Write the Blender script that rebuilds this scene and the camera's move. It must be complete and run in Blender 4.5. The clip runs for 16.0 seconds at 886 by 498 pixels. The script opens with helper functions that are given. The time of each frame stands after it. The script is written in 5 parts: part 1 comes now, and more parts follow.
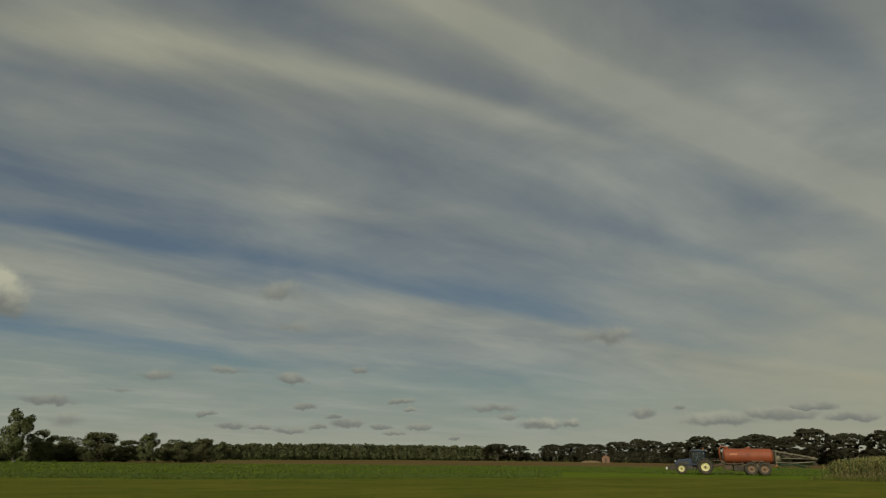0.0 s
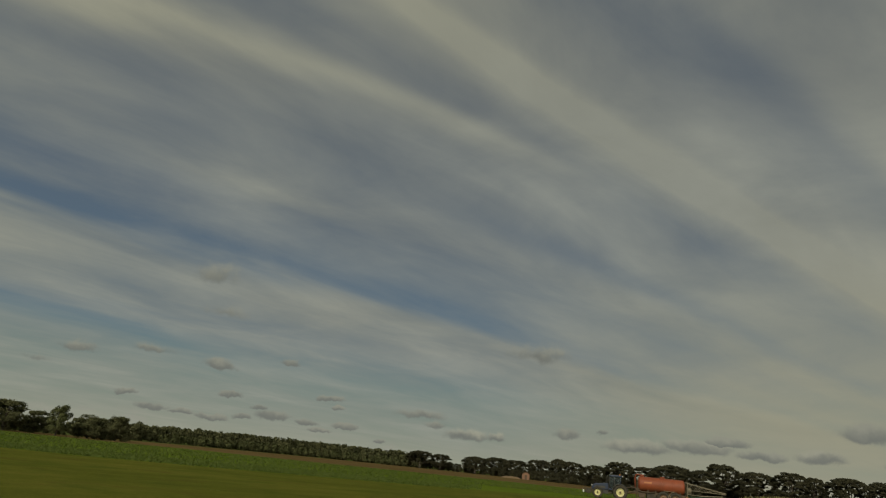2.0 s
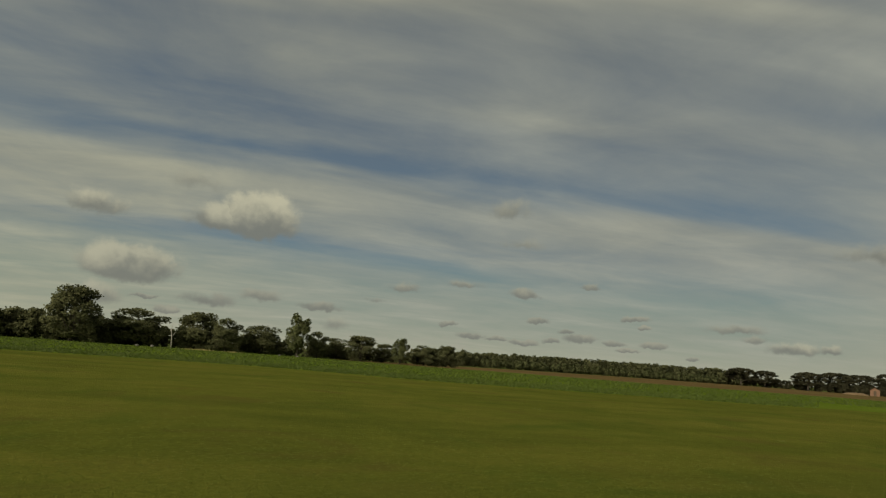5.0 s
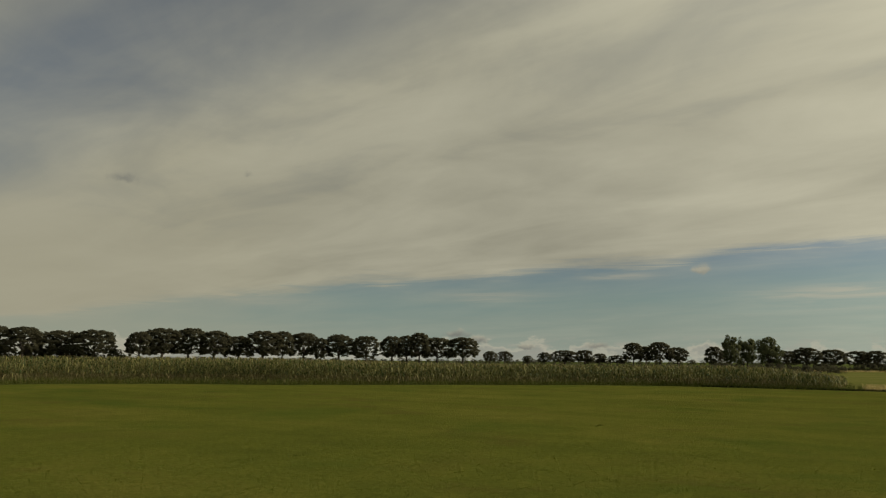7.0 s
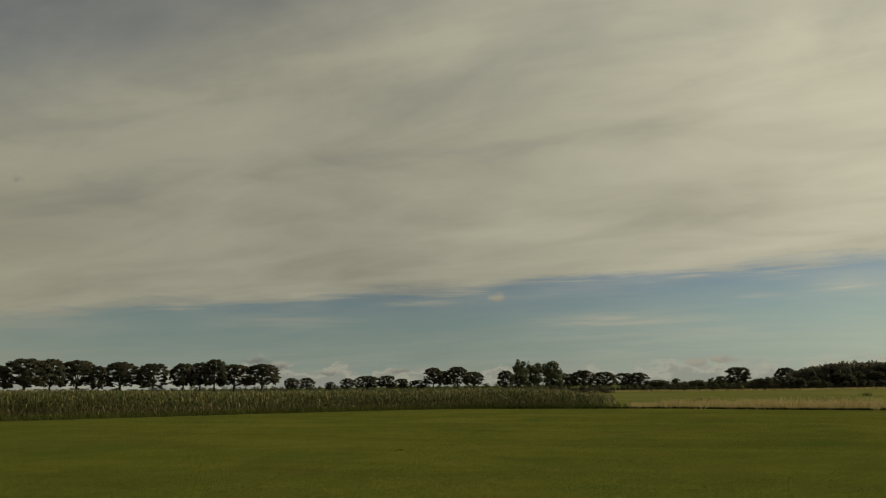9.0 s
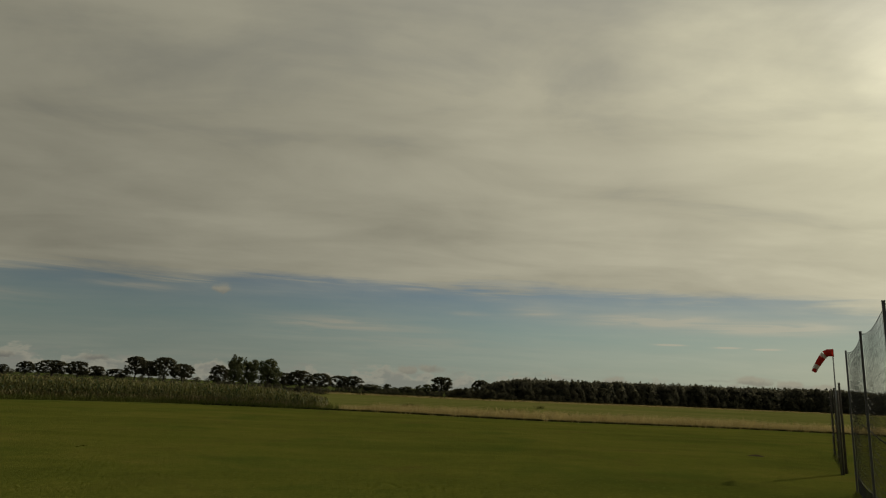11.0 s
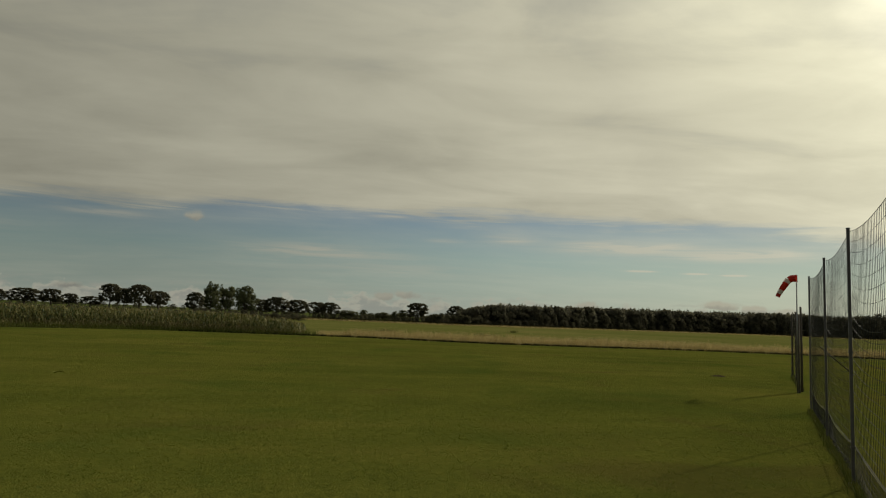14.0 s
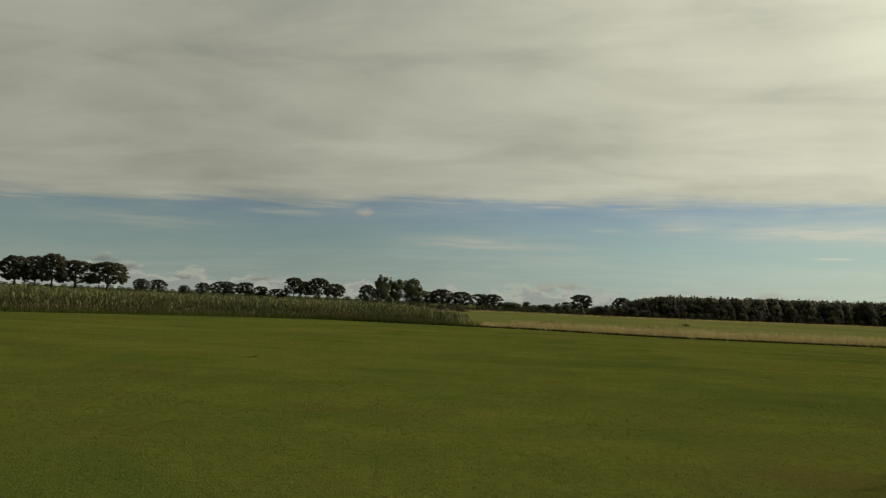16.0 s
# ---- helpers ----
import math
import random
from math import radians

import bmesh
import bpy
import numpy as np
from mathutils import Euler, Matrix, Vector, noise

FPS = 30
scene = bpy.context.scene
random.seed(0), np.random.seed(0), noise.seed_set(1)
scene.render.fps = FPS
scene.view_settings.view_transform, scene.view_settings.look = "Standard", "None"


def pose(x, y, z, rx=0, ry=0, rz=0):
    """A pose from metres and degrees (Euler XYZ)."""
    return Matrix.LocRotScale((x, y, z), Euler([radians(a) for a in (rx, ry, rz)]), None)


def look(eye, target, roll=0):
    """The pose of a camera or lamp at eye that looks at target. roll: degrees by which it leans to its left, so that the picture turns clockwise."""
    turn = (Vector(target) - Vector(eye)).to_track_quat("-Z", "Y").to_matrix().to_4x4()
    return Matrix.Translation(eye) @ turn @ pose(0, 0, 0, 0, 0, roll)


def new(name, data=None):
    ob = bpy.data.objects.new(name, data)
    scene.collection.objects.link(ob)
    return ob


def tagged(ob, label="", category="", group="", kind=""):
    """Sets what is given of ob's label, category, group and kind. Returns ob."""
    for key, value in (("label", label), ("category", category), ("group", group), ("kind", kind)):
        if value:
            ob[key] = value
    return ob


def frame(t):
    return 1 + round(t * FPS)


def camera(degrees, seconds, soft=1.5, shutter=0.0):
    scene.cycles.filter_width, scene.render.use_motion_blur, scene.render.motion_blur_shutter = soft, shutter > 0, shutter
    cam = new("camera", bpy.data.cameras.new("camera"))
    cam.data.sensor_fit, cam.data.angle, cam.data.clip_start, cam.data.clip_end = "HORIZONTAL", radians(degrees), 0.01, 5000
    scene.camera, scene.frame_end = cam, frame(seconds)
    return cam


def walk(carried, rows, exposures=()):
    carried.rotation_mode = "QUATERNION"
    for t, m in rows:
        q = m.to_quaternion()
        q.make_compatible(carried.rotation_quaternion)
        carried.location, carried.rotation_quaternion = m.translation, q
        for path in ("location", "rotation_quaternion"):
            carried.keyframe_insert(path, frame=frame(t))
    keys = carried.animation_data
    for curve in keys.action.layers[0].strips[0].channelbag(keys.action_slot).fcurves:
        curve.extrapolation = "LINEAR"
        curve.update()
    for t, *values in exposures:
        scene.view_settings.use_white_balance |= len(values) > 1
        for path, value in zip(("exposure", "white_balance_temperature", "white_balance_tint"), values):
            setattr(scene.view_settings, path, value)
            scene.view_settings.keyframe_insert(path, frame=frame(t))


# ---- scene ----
cam = camera(68.1, 16.0, soft=1.18)
EYE = 1.7
# seconds, yaw, pitch, roll of a head that turns on the spot
TURNS = [
    (0, 135.99, 17.57, -0.61), (0.5, 129.63, 18.70, -3.47), (1, 128.31, 19.13, -5.43), (1.5, 128.21, 18.96, -6.55),
    (2, 131.23, 18.27, -5.98), (2.5, 135.64, 17.05, -4.93), (3, 142.55, 15.26, -4.70), (3.2, 145.61, 14.89, -5.28),
    (3.5, 149.63, 14.15, -5.63), (3.8, 153.02, 13.12, -5.68), (4.1, 155.57, 11.98, -5.49), (4.4, 157.07, 10.89, -5.14),
    (4.7, 157.31, 10.02, -4.70), (5, 156.08, 9.55, -4.23), (5.3, 153.14, 9.63, -3.81), (5.5, 149.82, 10.09, -3.51),
    (5.6, 146.47, 10.35, -3.47), (5.7, 142.76, 10.60, -3.43), (5.8, 138.55, 10.86, -3.39), (5.9, 133.74, 11.12, -3.36),
    (6, 127.82, 11.37, -3.31), (6.1, 117.90, 11.60, -2.46), (6.2, 106.20, 12.15, -1.85), (6.3, 94.40, 12.34, -1.25),
    (6.4, 82.45, 12.20, -0.20), (6.5, 70.55, 11.60, 0.13), (6.6, 58.75, 10.32, 0.28), (6.7, 47.40, 9.67, 0.12),
    (6.8, 38.60, 9.58, -0.36), (6.9, 32.50, 9.60, -0.47), (7, 27.23, 9.66, -0.40), (7.1, 24.07, 9.60, -0.32),
    (7.2, 21.88, 9.55, -0.22), (7.3, 20.30, 9.49, -0.14), (7.4, 19.22, 9.43, -0.06), (7.5, 18.32, 9.37, 0.03),
    (8, 15.83, 9.76, -0.01), (8.5, 13.77, 10.94, 0.20), (9, 10.20, 11.82, 0.71), (9.5, 5.12, 12.28, 0.58),
    (10, -1.40, 11.93, -0.27), (10.2, -3.85, 11.96, -0.58), (10.5, -7.41, 12.03, -1.23), (10.8, -10.87, 12.15, -2.08),
    (11.1, -14.10, 12.27, -3.01), (11.4, -16.94, 12.32, -3.88), (11.7, -19.26, 12.23, -4.60), (12, -20.92, 11.92, -5.04),
    (12.3, -21.78, 11.35, -5.08), (12.5, -21.88, 10.68, -4.99), (13, -21.05, 8.61, -3.87), (13.5, -18.73, 7.04, -3.32),
    (14, -15.48, 5.99, -2.39), (14.5, -12.58, 5.23, -2.82), (15, -8.90, 5.05, -2.49), (15.5, -5.21, 4.47, -2.86),
    (16, -1.43, 4.67, -2.57),
]


def facing(yaw, pitch, roll):
    return pose(0, 0, EYE, 0, 0, yaw) @ pose(0, 0, 0, 90 + pitch) @ pose(0, 0, 0, 0, 0, -roll)


walk(cam, [(t, facing(y, p, r)) for t, y, p, r in TURNS],
     exposures=[(0, 0.15, 6230, 5), (0.7, 0.09, 6230, 5), (2, 0.0, 6330, 6), (3.2, 0.05, 6500, 6), (5.5, 0.40, 6580, 5), (6, 0.50, 6620, 7), (6.5, 0.2, 6550, 10), (7, 0.2, 6520, 9), (8, 0.14, 6500, 9),
                (9, -0.02, 6470, 9), (10.2, -0.24, 6470, 9), (12.3, -0.6, 6500, 11), (13, -0.42, 6500, 10), (13.7, -0.16, 6450, 10), (14.5, 0.1, 6130, 9), (16, 0.18, 6030, 8)])


def polar(az, d, z=0.0):
    """A place by its bearing in degrees (to the left of +y) and distance from the eye."""
    a = radians(az)
    return Vector((-d * math.sin(a), d * math.cos(a), z))


# ---- sky and sun ----
SUN_AZ, SUN_EL = -65.0, 30.0
to_sun = polar(SUN_AZ, math.cos(radians(SUN_EL)), math.sin(radians(SUN_EL)))
sun = new("sun", bpy.data.lights.new("sun", "SUN"))
sun.data.energy, sun.data.angle, sun.data.color = 2.0, radians(1.2), (1.0, 0.9, 0.72)
sun.matrix_world = look(to_sun * 50, (0, 0, 0))

world = bpy.data.worlds.new("sky")
scene.world = world
world.use_nodes = True


class Net:
    """Small helper that writes a node tree as arithmetic."""

    def __init__(self, tree):
        self.t = tree

    def node(self, kind):
        return self.t.nodes.new(kind)

    def put(self, socket, v):
        if isinstance(v, bpy.types.NodeSocket):
            self.t.links.new(v, socket)
        else:
            socket.default_value = v

    def m(self, op, *args, clamp=False):
        n = self.node("ShaderNodeMath")
        n.operation, n.use_clamp = op, clamp
        for s, v in zip(n.inputs, args):
            self.put(s, v)
        return n.outputs[0]

    def dot(self, a, v):
        n = self.node("ShaderNodeVectorMath")
        n.operation = "DOT_PRODUCT"
        self.put(n.inputs[0], a)
        self.put(n.inputs[1], v)
        return n.outputs["Value"]

    def vec(self, x, y, z):
        n = self.node("ShaderNodeCombineXYZ")
        for s, v in zip(n.inputs, (x, y, z)):
            self.put(s, v)
        return n.outputs[0]

    def noise(self, v, scale, detail=5.0, rough=0.55, warp=0.0):
        n = self.node("ShaderNodeTexNoise")
        self.put(n.inputs["Vector"], v)
        n.inputs["Scale"].default_value, n.inputs["Detail"].default_value = scale, detail
        n.inputs["Roughness"].default_value, n.inputs["Distortion"].default_value = rough, warp
        return n.outputs["Fac"]

    def step(self, v, lo, hi):
        n = self.node("ShaderNodeMapRange")
        n.interpolation_type = "SMOOTHSTEP"
        self.put(n.inputs[0], v)
        n.inputs[1].default_value, n.inputs[2].default_value = lo, hi
        return n.outputs[0]

    def ramp(self, v, stops):
        n = self.node("ShaderNodeValToRGB")
        n.color_ramp.interpolation = "EASE" if len(stops) > 8 else "LINEAR"
        e = n.color_ramp.elements
        while len(e) < len(stops):
            e.new(0.5)
        for el, (p, c) in zip(e, stops):
            el.position, el.color = p, (*(c if isinstance(c, tuple) else (c, c, c)), 1)
        self.put(n.inputs[0], v)
        return n.outputs[0]

    def mix(self, f, a, b, mode="MIX"):
        n = self.node("ShaderNodeMix")
        n.data_type, n.blend_type = "RGBA", mode
        self.put(n.inputs[0], f)
        for s, v in ((n.inputs[6], a), (n.inputs[7], b)):
            self.put(s, (*v, 1) if isinstance(v, tuple) else v)
        return n.outputs[2]


w = Net(world.node_tree)
world.node_tree.nodes.clear()
d = w.node("ShaderNodeTexCoord").outputs["Generated"]
sky = w.node("ShaderNodeTexSky")
sky.sky_type, sky.sun_disc = "NISHITA", False
sky.sun_elevation, sky.sun_rotation = radians(SUN_EL), radians(-SUN_AZ)
sky.air_density, sky.dust_density, sky.ozone_density = 1.0, 1.6, 1.0
sep = w.node("ShaderNodeSeparateXYZ")
w.put(sep.inputs[0], d)
dz = w.m("MAXIMUM", sep.outputs[2], 0.005)

# high cloud: long streaks along one bearing, in a flat sheet far up
STREAK = 80.5
along, across = w.dot(d, polar(STREAK, 1)), w.dot(d, polar(STREAK - 90, 1))
flat = w.m("ADD", dz, 0.10)
run, off = w.m("DIVIDE", along, flat), w.m("DIVIDE", across, flat)
soft_n = w.noise(w.vec(run, w.m("MULTIPLY", off, 2.6), 0.0), 0.42, 3.0, 0.5, 0.8)
fine_n = w.noise(w.vec(run, w.m("MULTIPLY", off, 2.1), 0.0), 0.95, 6.0, 0.52, 0.6)
fibre_n = w.noise(w.vec(w.m("MULTIPLY", run, 0.7), w.m("MULTIPLY", off, 3.6), 4.0), 1.5, 6.0, 0.60, 0.9)
round_n = w.noise(w.vec(run, w.m("MULTIPLY", off, 1.15), 2.0), 1.55, 7.0, 0.58, 0.5)
tilt0 = w.m("MULTIPLY", w.m("ARCTAN2", across, dz), 180 / math.pi)     # -90 south horizon .. 90 north horizon
thin = w.noise(w.vec(w.m("MULTIPLY", sep.outputs[0], 7.0), w.m("MULTIPLY", sep.outputs[1], 7.0), w.m("MULTIPLY", sep.outputs[2], 120.0)), 1.0, 6.0, 0.6, 0.8)
fray = w.m("MULTIPLY", w.m("SUBTRACT", thin, 0.5), w.m("MULTIPLY", w.step(tilt0, 70.0, 78.0), 2.6))         # the ragged northern rim of the sheet
tilt0 = w.m("ADD", tilt0, fray)
tilt = w.m("ADD", tilt0, w.m("MULTIPLY", w.m("SUBTRACT", soft_n, 0.5), w.m("MULTIPLY", 24.0, w.m("ADD", dz, 0.03))))
unit = w.m("DIVIDE", w.m("ADD", tilt, 90.0), 180.0)


def deg(v):
    return (v + 90) / 180


cover = w.ramp(unit, [(deg(-90), 0.70), (deg(-85), 0.64), (deg(-82), 0.52), (deg(-79), 0.72), (deg(-75.8), 0.80), (deg(-73.6), 0.28), (deg(-71.5), 0.34), (deg(-69), 0.46),
                      (deg(-66), 0.64), (deg(-62.5), 0.50), (deg(-58), 0.56), (deg(-52), 0.46), (deg(-49), 0.66), (deg(-46), 1.0), (deg(-42), 0.74), (deg(-34), 0.56), (deg(-27), 0.95),
                      (deg(-18), 0.70), (deg(-3), 0.45), (deg(8), 0.55), (deg(20), 0.92), (deg(30), 0.62), (deg(41), 0.30), (deg(50), 0.50),
                      (deg(60), 0.98), (deg(72), 1.2), (deg(79.6), 1.35), (deg(80.7), 0.9), (deg(81.8), 0.10), (deg(84.5), 0.06), (deg(87), 0.2), (deg(89.5), 0.45)])


def streak(t0, slope, wide, a0, a1, weight):
    """A long band of thicker or thinner cloud: its tilt at the middle, how that drifts along it, its width in degrees and the stretch that it covers."""
    global cover
    off_t = w.m("DIVIDE", w.m("SUBTRACT", w.m("SUBTRACT", tilt, t0), w.m("MULTIPLY", along, slope)), wide)
    f = w.m("EXPONENT", w.m("MULTIPLY", w.m("MULTIPLY", off_t, off_t), -1.0))
    f = w.m("MULTIPLY", f, w.m("MULTIPLY", w.step(along, a0 - 0.12, a0 + 0.12), w.m("SUBTRACT", 1.0, w.step(along, a1 - 0.12, a1 + 0.12))))
    cover = w.m("ADD", cover, w.m("MULTIPLY", f, weight))


for b in ((-60.6, 11.0, 1.9, -0.12, 0.66, 0.55), (-46.6, 0.0, 2.2, 0.40, 1.0, 0.40), (-73.4, 0.6, 1.5, -0.4, 0.72, -0.26), (-69.6, 0.0, 1.6, -0.8, 0.26, -0.26), (-67.4, 0.0, 1.1, 0.24, 0.44, 0.22),
          (-81.2, -2.0, 1.0, -0.2, 0.30, -0.40), (-62.8, 0.0, 1.3, 0.64, 0.93, -0.24), (-30.5, 0.0, 2.4, 0.7, 0.93, -0.25), (42.0, 0.0, 7.0, 0.5, 0.93, -0.10),
          (-50.0, 0.0, 7.0, -1.2, 0.30, -0.42), (-65.0, 0.0, 4.5, -1.2, 0.30, -0.38), (-27.0, 0.0, 9.0, 0.4, 0.80, -0.34), (-40.0, 0.0, 8.0, 0.86, 1.2, 0.2), (-72.0, 0.0, 2.5, 0.66, 1.2, 0.3), (-76.5, 0.0, 2.5, 0.4, 1.2, 0.14)):
    streak(*b)
ragged = w.m("ADD", w.m("MULTIPLY", w.m("SUBTRACT", fine_n, 0.5), 0.80), w.m("MULTIPLY", w.m("SUBTRACT", fibre_n, 0.5), 0.26))
ragged = w.m("ADD", ragged, w.m("MULTIPLY", w.m("SUBTRACT", round_n, 0.5), 0.85))
ragged = w.m("MULTIPLY", ragged, w.m("SUBTRACT", 1.0, w.m("MULTIPLY", w.step(unit, deg(80.8), deg(83)), 0.6)))
ragged = w.m("MULTIPLY", ragged, w.m("SUBTRACT", 1.0, w.m("MULTIPLY", w.step(unit, deg(25), deg(58)), 0.15)))
cover = w.m("ADD", w.m("MULTIPLY_ADD", cover, 0.86, 0.07), w.m("MULTIPLY", ragged, 0.80), clamp=True)

side = w.m("ADD", w.m("MULTIPLY", w.dot(d, to_sun), 0.5), 0.5)          # 0 away from the sun .. 1 at it
lit = w.ramp(side, [(0.0, (0.232, 0.234, 0.208)), (0.25, (0.257, 0.254, 0.213)), (0.38, (0.291, 0.277, 0.208)), (0.62, (0.302, 0.288, 0.219)),
                    (0.80, (0.405, 0.383, 0.287)), (0.92, (0.56, 0.525, 0.385)), (0.975, (0.84, 0.79, 0.56)), (1.0, (1.6, 1.5, 1.1))])
shade = w.m("ADD", 0.50, w.m("MULTIPLY", w.m("ADD", w.m("MULTIPLY", fine_n, 2.0), w.m("ADD", w.m("MULTIPLY", round_n, 1.1), w.m("MULTIPLY", fibre_n, 0.2))), 0.31))
high = w.mix(1.0, lit, w.vec(shade, shade, shade), "MULTIPLY")
clear = w.ramp(dz, [(0.0, (0.210, 0.268, 0.218)), (0.09, (0.136, 0.203, 0.194)), (0.16, (0.088, 0.138, 0.188)), (0.32, (0.084, 0.112, 0.150)), (0.5, (0.086, 0.103, 0.128))])
gain = w.m("ADD", 1.0, w.m("MULTIPLY", w.step(side, 0.6, 0.95), 0.9))
warm = w.step(side, 0.75, 0.98)
clear = w.mix(1.0, clear, w.vec(w.m("MULTIPLY", gain, w.m("ADD", 1.0, w.m("MULTIPLY", warm, 0.22))), w.m("MULTIPLY", gain, w.m("ADD", 1.0, w.m("MULTIPLY", warm, 0.12))), gain), "MULTIPLY")
blue = w.mix(0.86, w.mix(1.0, sky.outputs[0], (0.075, 0.066, 0.055), "MULTIPLY"), clear)
colour = w.mix(cover, blue, high)
# haze towards the horizon
haze = w.m("POWER", w.m("SUBTRACT", 1.0, w.m("MINIMUM", dz, 1.0)), 34.0)
colour = w.mix(w.m("MULTIPLY", haze, w.m("ADD", 0.45, w.m("MULTIPLY", w.step(across, 0.2, -0.5), 0.4))), colour, w.mix(w.step(across, 0.5, -0.5), (0.22, 0.27, 0.25), (0.340, 0.328, 0.240)))

# warm thin cloud low in the west, where the streaks run together
west = w.m("MULTIPLY", w.step(along, 0.66, 0.97), w.m("SUBTRACT", 1.0, w.step(dz, 0.08, 0.42)))
colour = w.mix(w.m("MULTIPLY", west, w.m("MULTIPLY_ADD", cover, 0.40, 0.45)), colour, (0.312, 0.290, 0.204))

# low cumulus, each by its bearing, height and size in degrees, its density and how brightly its top is lit
field, high_in, glow = 0.0, 0.0, 0.0
swirl = w.node("ShaderNodeTexNoise")
w.put(swirl.inputs["Vector"], d)
swirl.inputs["Scale"].default_value, swirl.inputs["Detail"].default_value, swirl.inputs["Roughness"].default_value = 48.0, 4.0, 0.6
bent = w.node("ShaderNodeVectorMath")
bent.operation = "MULTIPLY_ADD"
w.put(bent.inputs[0], swirl.outputs["Color"])
bent.inputs[1].default_value, bent.inputs[2].default_value = (0.024, 0.024, 0.015), (-0.012, -0.012, -0.0075)
ragged_d = w.node("ShaderNodeVectorMath")
w.put(ragged_d.inputs[0], d)
w.put(ragged_d.inputs[1], bent.outputs[0])
ragged_d = ragged_d.outputs[0]
puff = w.m("ADD", w.m("MULTIPLY", w.noise(d, 22.0, 4.0, 0.5, 0.3), 0.78), w.m("MULTIPLY", w.noise(d, 80.0, 2.0, 0.5, 0.4), 0.22))


def cumulus(az, el, wide, tall, weight=1.15, bright=0.25):
    global field, high_in, glow
    e = radians(el)
    side, up = polar(az - 90, 1.75 / radians(wide)), polar(az, -math.sin(e), math.cos(e)) * (1.75 / radians(tall))
    y = w.dot(ragged_d, up)
    place = w.vec(w.dot(ragged_d, side), w.m("MAXIMUM", y, w.m("MULTIPLY", y, -1.7)), 0.0)
    v = w.node("ShaderNodeVectorMath")
    v.operation = "LENGTH"
    w.put(v.inputs[0], place)
    f = w.m("MULTIPLY_ADD", v.outputs["Value"], -weight, 1.25 * weight)
    pick = w.m("GREATER_THAN", f, field)
    chosen = []
    for new_v, old_v in ((y, high_in), (bright, glow)):
        mx = w.node("ShaderNodeMix")
        w.put(mx.inputs[0], pick)
        w.put(mx.inputs[2], old_v)
        w.put(mx.inputs[3], new_v)
        chosen.append(mx.outputs[0])
    high_in, glow = chosen
    field = w.m("MAXIMUM", field, f)


# the larger ones in the south
for c in ((184.6, 9.9, 4.6, 2.6, 0.9, 0.8), (172.2, 10.3, 5.8, 4.6, 1.7, 1.0), (175.2, 10.0, 5.4, 2.8, 1.2, 0.8), (181.4, 5.4, 6.6, 3.6, 1.5, 0.7), (184.0, 2.9, 4.6, 2.4, 0.9, 0.6),
          (150.2, 13.1, 4.4, 2.8, 0.6, 0.3), (149.0, 10.3, 4.8, 1.4, 0.42, 0.2), (122.0, 9.7, 5.6, 2.2, 0.8, 0.3), (177.5, 12.9, 6.0, 2.7, 0.45, 0.4), (175.6, 3.4, 4.7, 1.6, 0.9, 0.1)):
    cumulus(*c)
# small grey ones in rows above the southern horizon
for c in ((180.2, 3.2, 2.2, 0.5), (171.1, 4.1, 3.7, 1.3, 0.8), (178.4, 2.3, 2.2, 0.7), (166.3, 3.6, 3.7, 1.1), (165.1, 2.3, 5.0, 1.6, 0.6, 0.7), (161.8, 4.6, 2.8, 0.8, 0.6), (159.2, 5.9, 3.0, 1.0, 0.7),
          (154.0, 6.6, 3.4, 0.9, 0.6), (148.7, 6.0, 2.5, 1.2), (143.1, 6.9, 1.9, 0.8, 0.8), (147.4, 3.8, 1.9, 0.7), (155.2, 3.1, 1.8, 0.7), (153.0, 2.2, 2.7, 0.8), (150.9, 2.0, 1.8, 0.5)):
    cumulus(*c)
for c in ((148.6, 1.9, 2.5, 0.6), (145.0, 3.0, 1.6, 0.6), (143.9, 2.5, 3.2, 1.0), (139.5, 4.4, 2.3, 0.6), (141.2, 2.3, 2.0, 0.7), (138.6, 3.7, 1.0, 0.5), (137.8, 2.3, 2.0, 0.7), (131.5, 3.9, 4.7, 1.0, 0.7), (130.2, 3.2, 2.4, 0.8, 0.7),
          (134.8, 1.5, 0.9, 0.4), (146.2, 2.2, 1.6, 0.5), (140.0, 1.8, 1.8, 0.4)):
    cumulus(*c)
# lit tops and flat grey bases towards the south-west
for c in ((127.7, 2.6, 4.0, 1.3, 1.0, 0.8), (125.1, 2.6, 2.0, 1.1, 1.0, 0.6), (119.3, 3.5, 3.2, 1.0, 0.8), (116.5, 3.9, 1.4, 0.6, 0.8), (113.5, 2.9, 5.4, 1.5, 1.0, 0.5), (109.4, 3.3, 5.4, 1.4, 1.0, 0.4), (106.9, 3.8, 3.4, 1.0),
          (104.7, 3.0, 3.0, 1.0), (100.6, 3.2, 3.6, 1.3, 1.0, 0.5), (97.6, 5.0, 4.2, 1.9, 1.0, 0.2), (93.3, 3.9, 2.8, 0.9)):
    cumulus(*c)
for c in ((96.0, 3.1, 1.8, 0.6), (93.9, 3.1, 2.4, 0.8), (91.0, 3.3, 2.6, 0.6), (80.2, 3.1, 1.2, 0.6, 0.9), (70.8, 3.1, 0.9, 0.7, 0.9), (54.0, 14.0, 3.2, 1.7, 0.6, 0.0), (44.3, 15.3, 1.5, 1.1, 0.5, 0.0), (5.4, 7.45, 1.5, 1.1, 0.7, 0.5)):
    cumulus(*c)
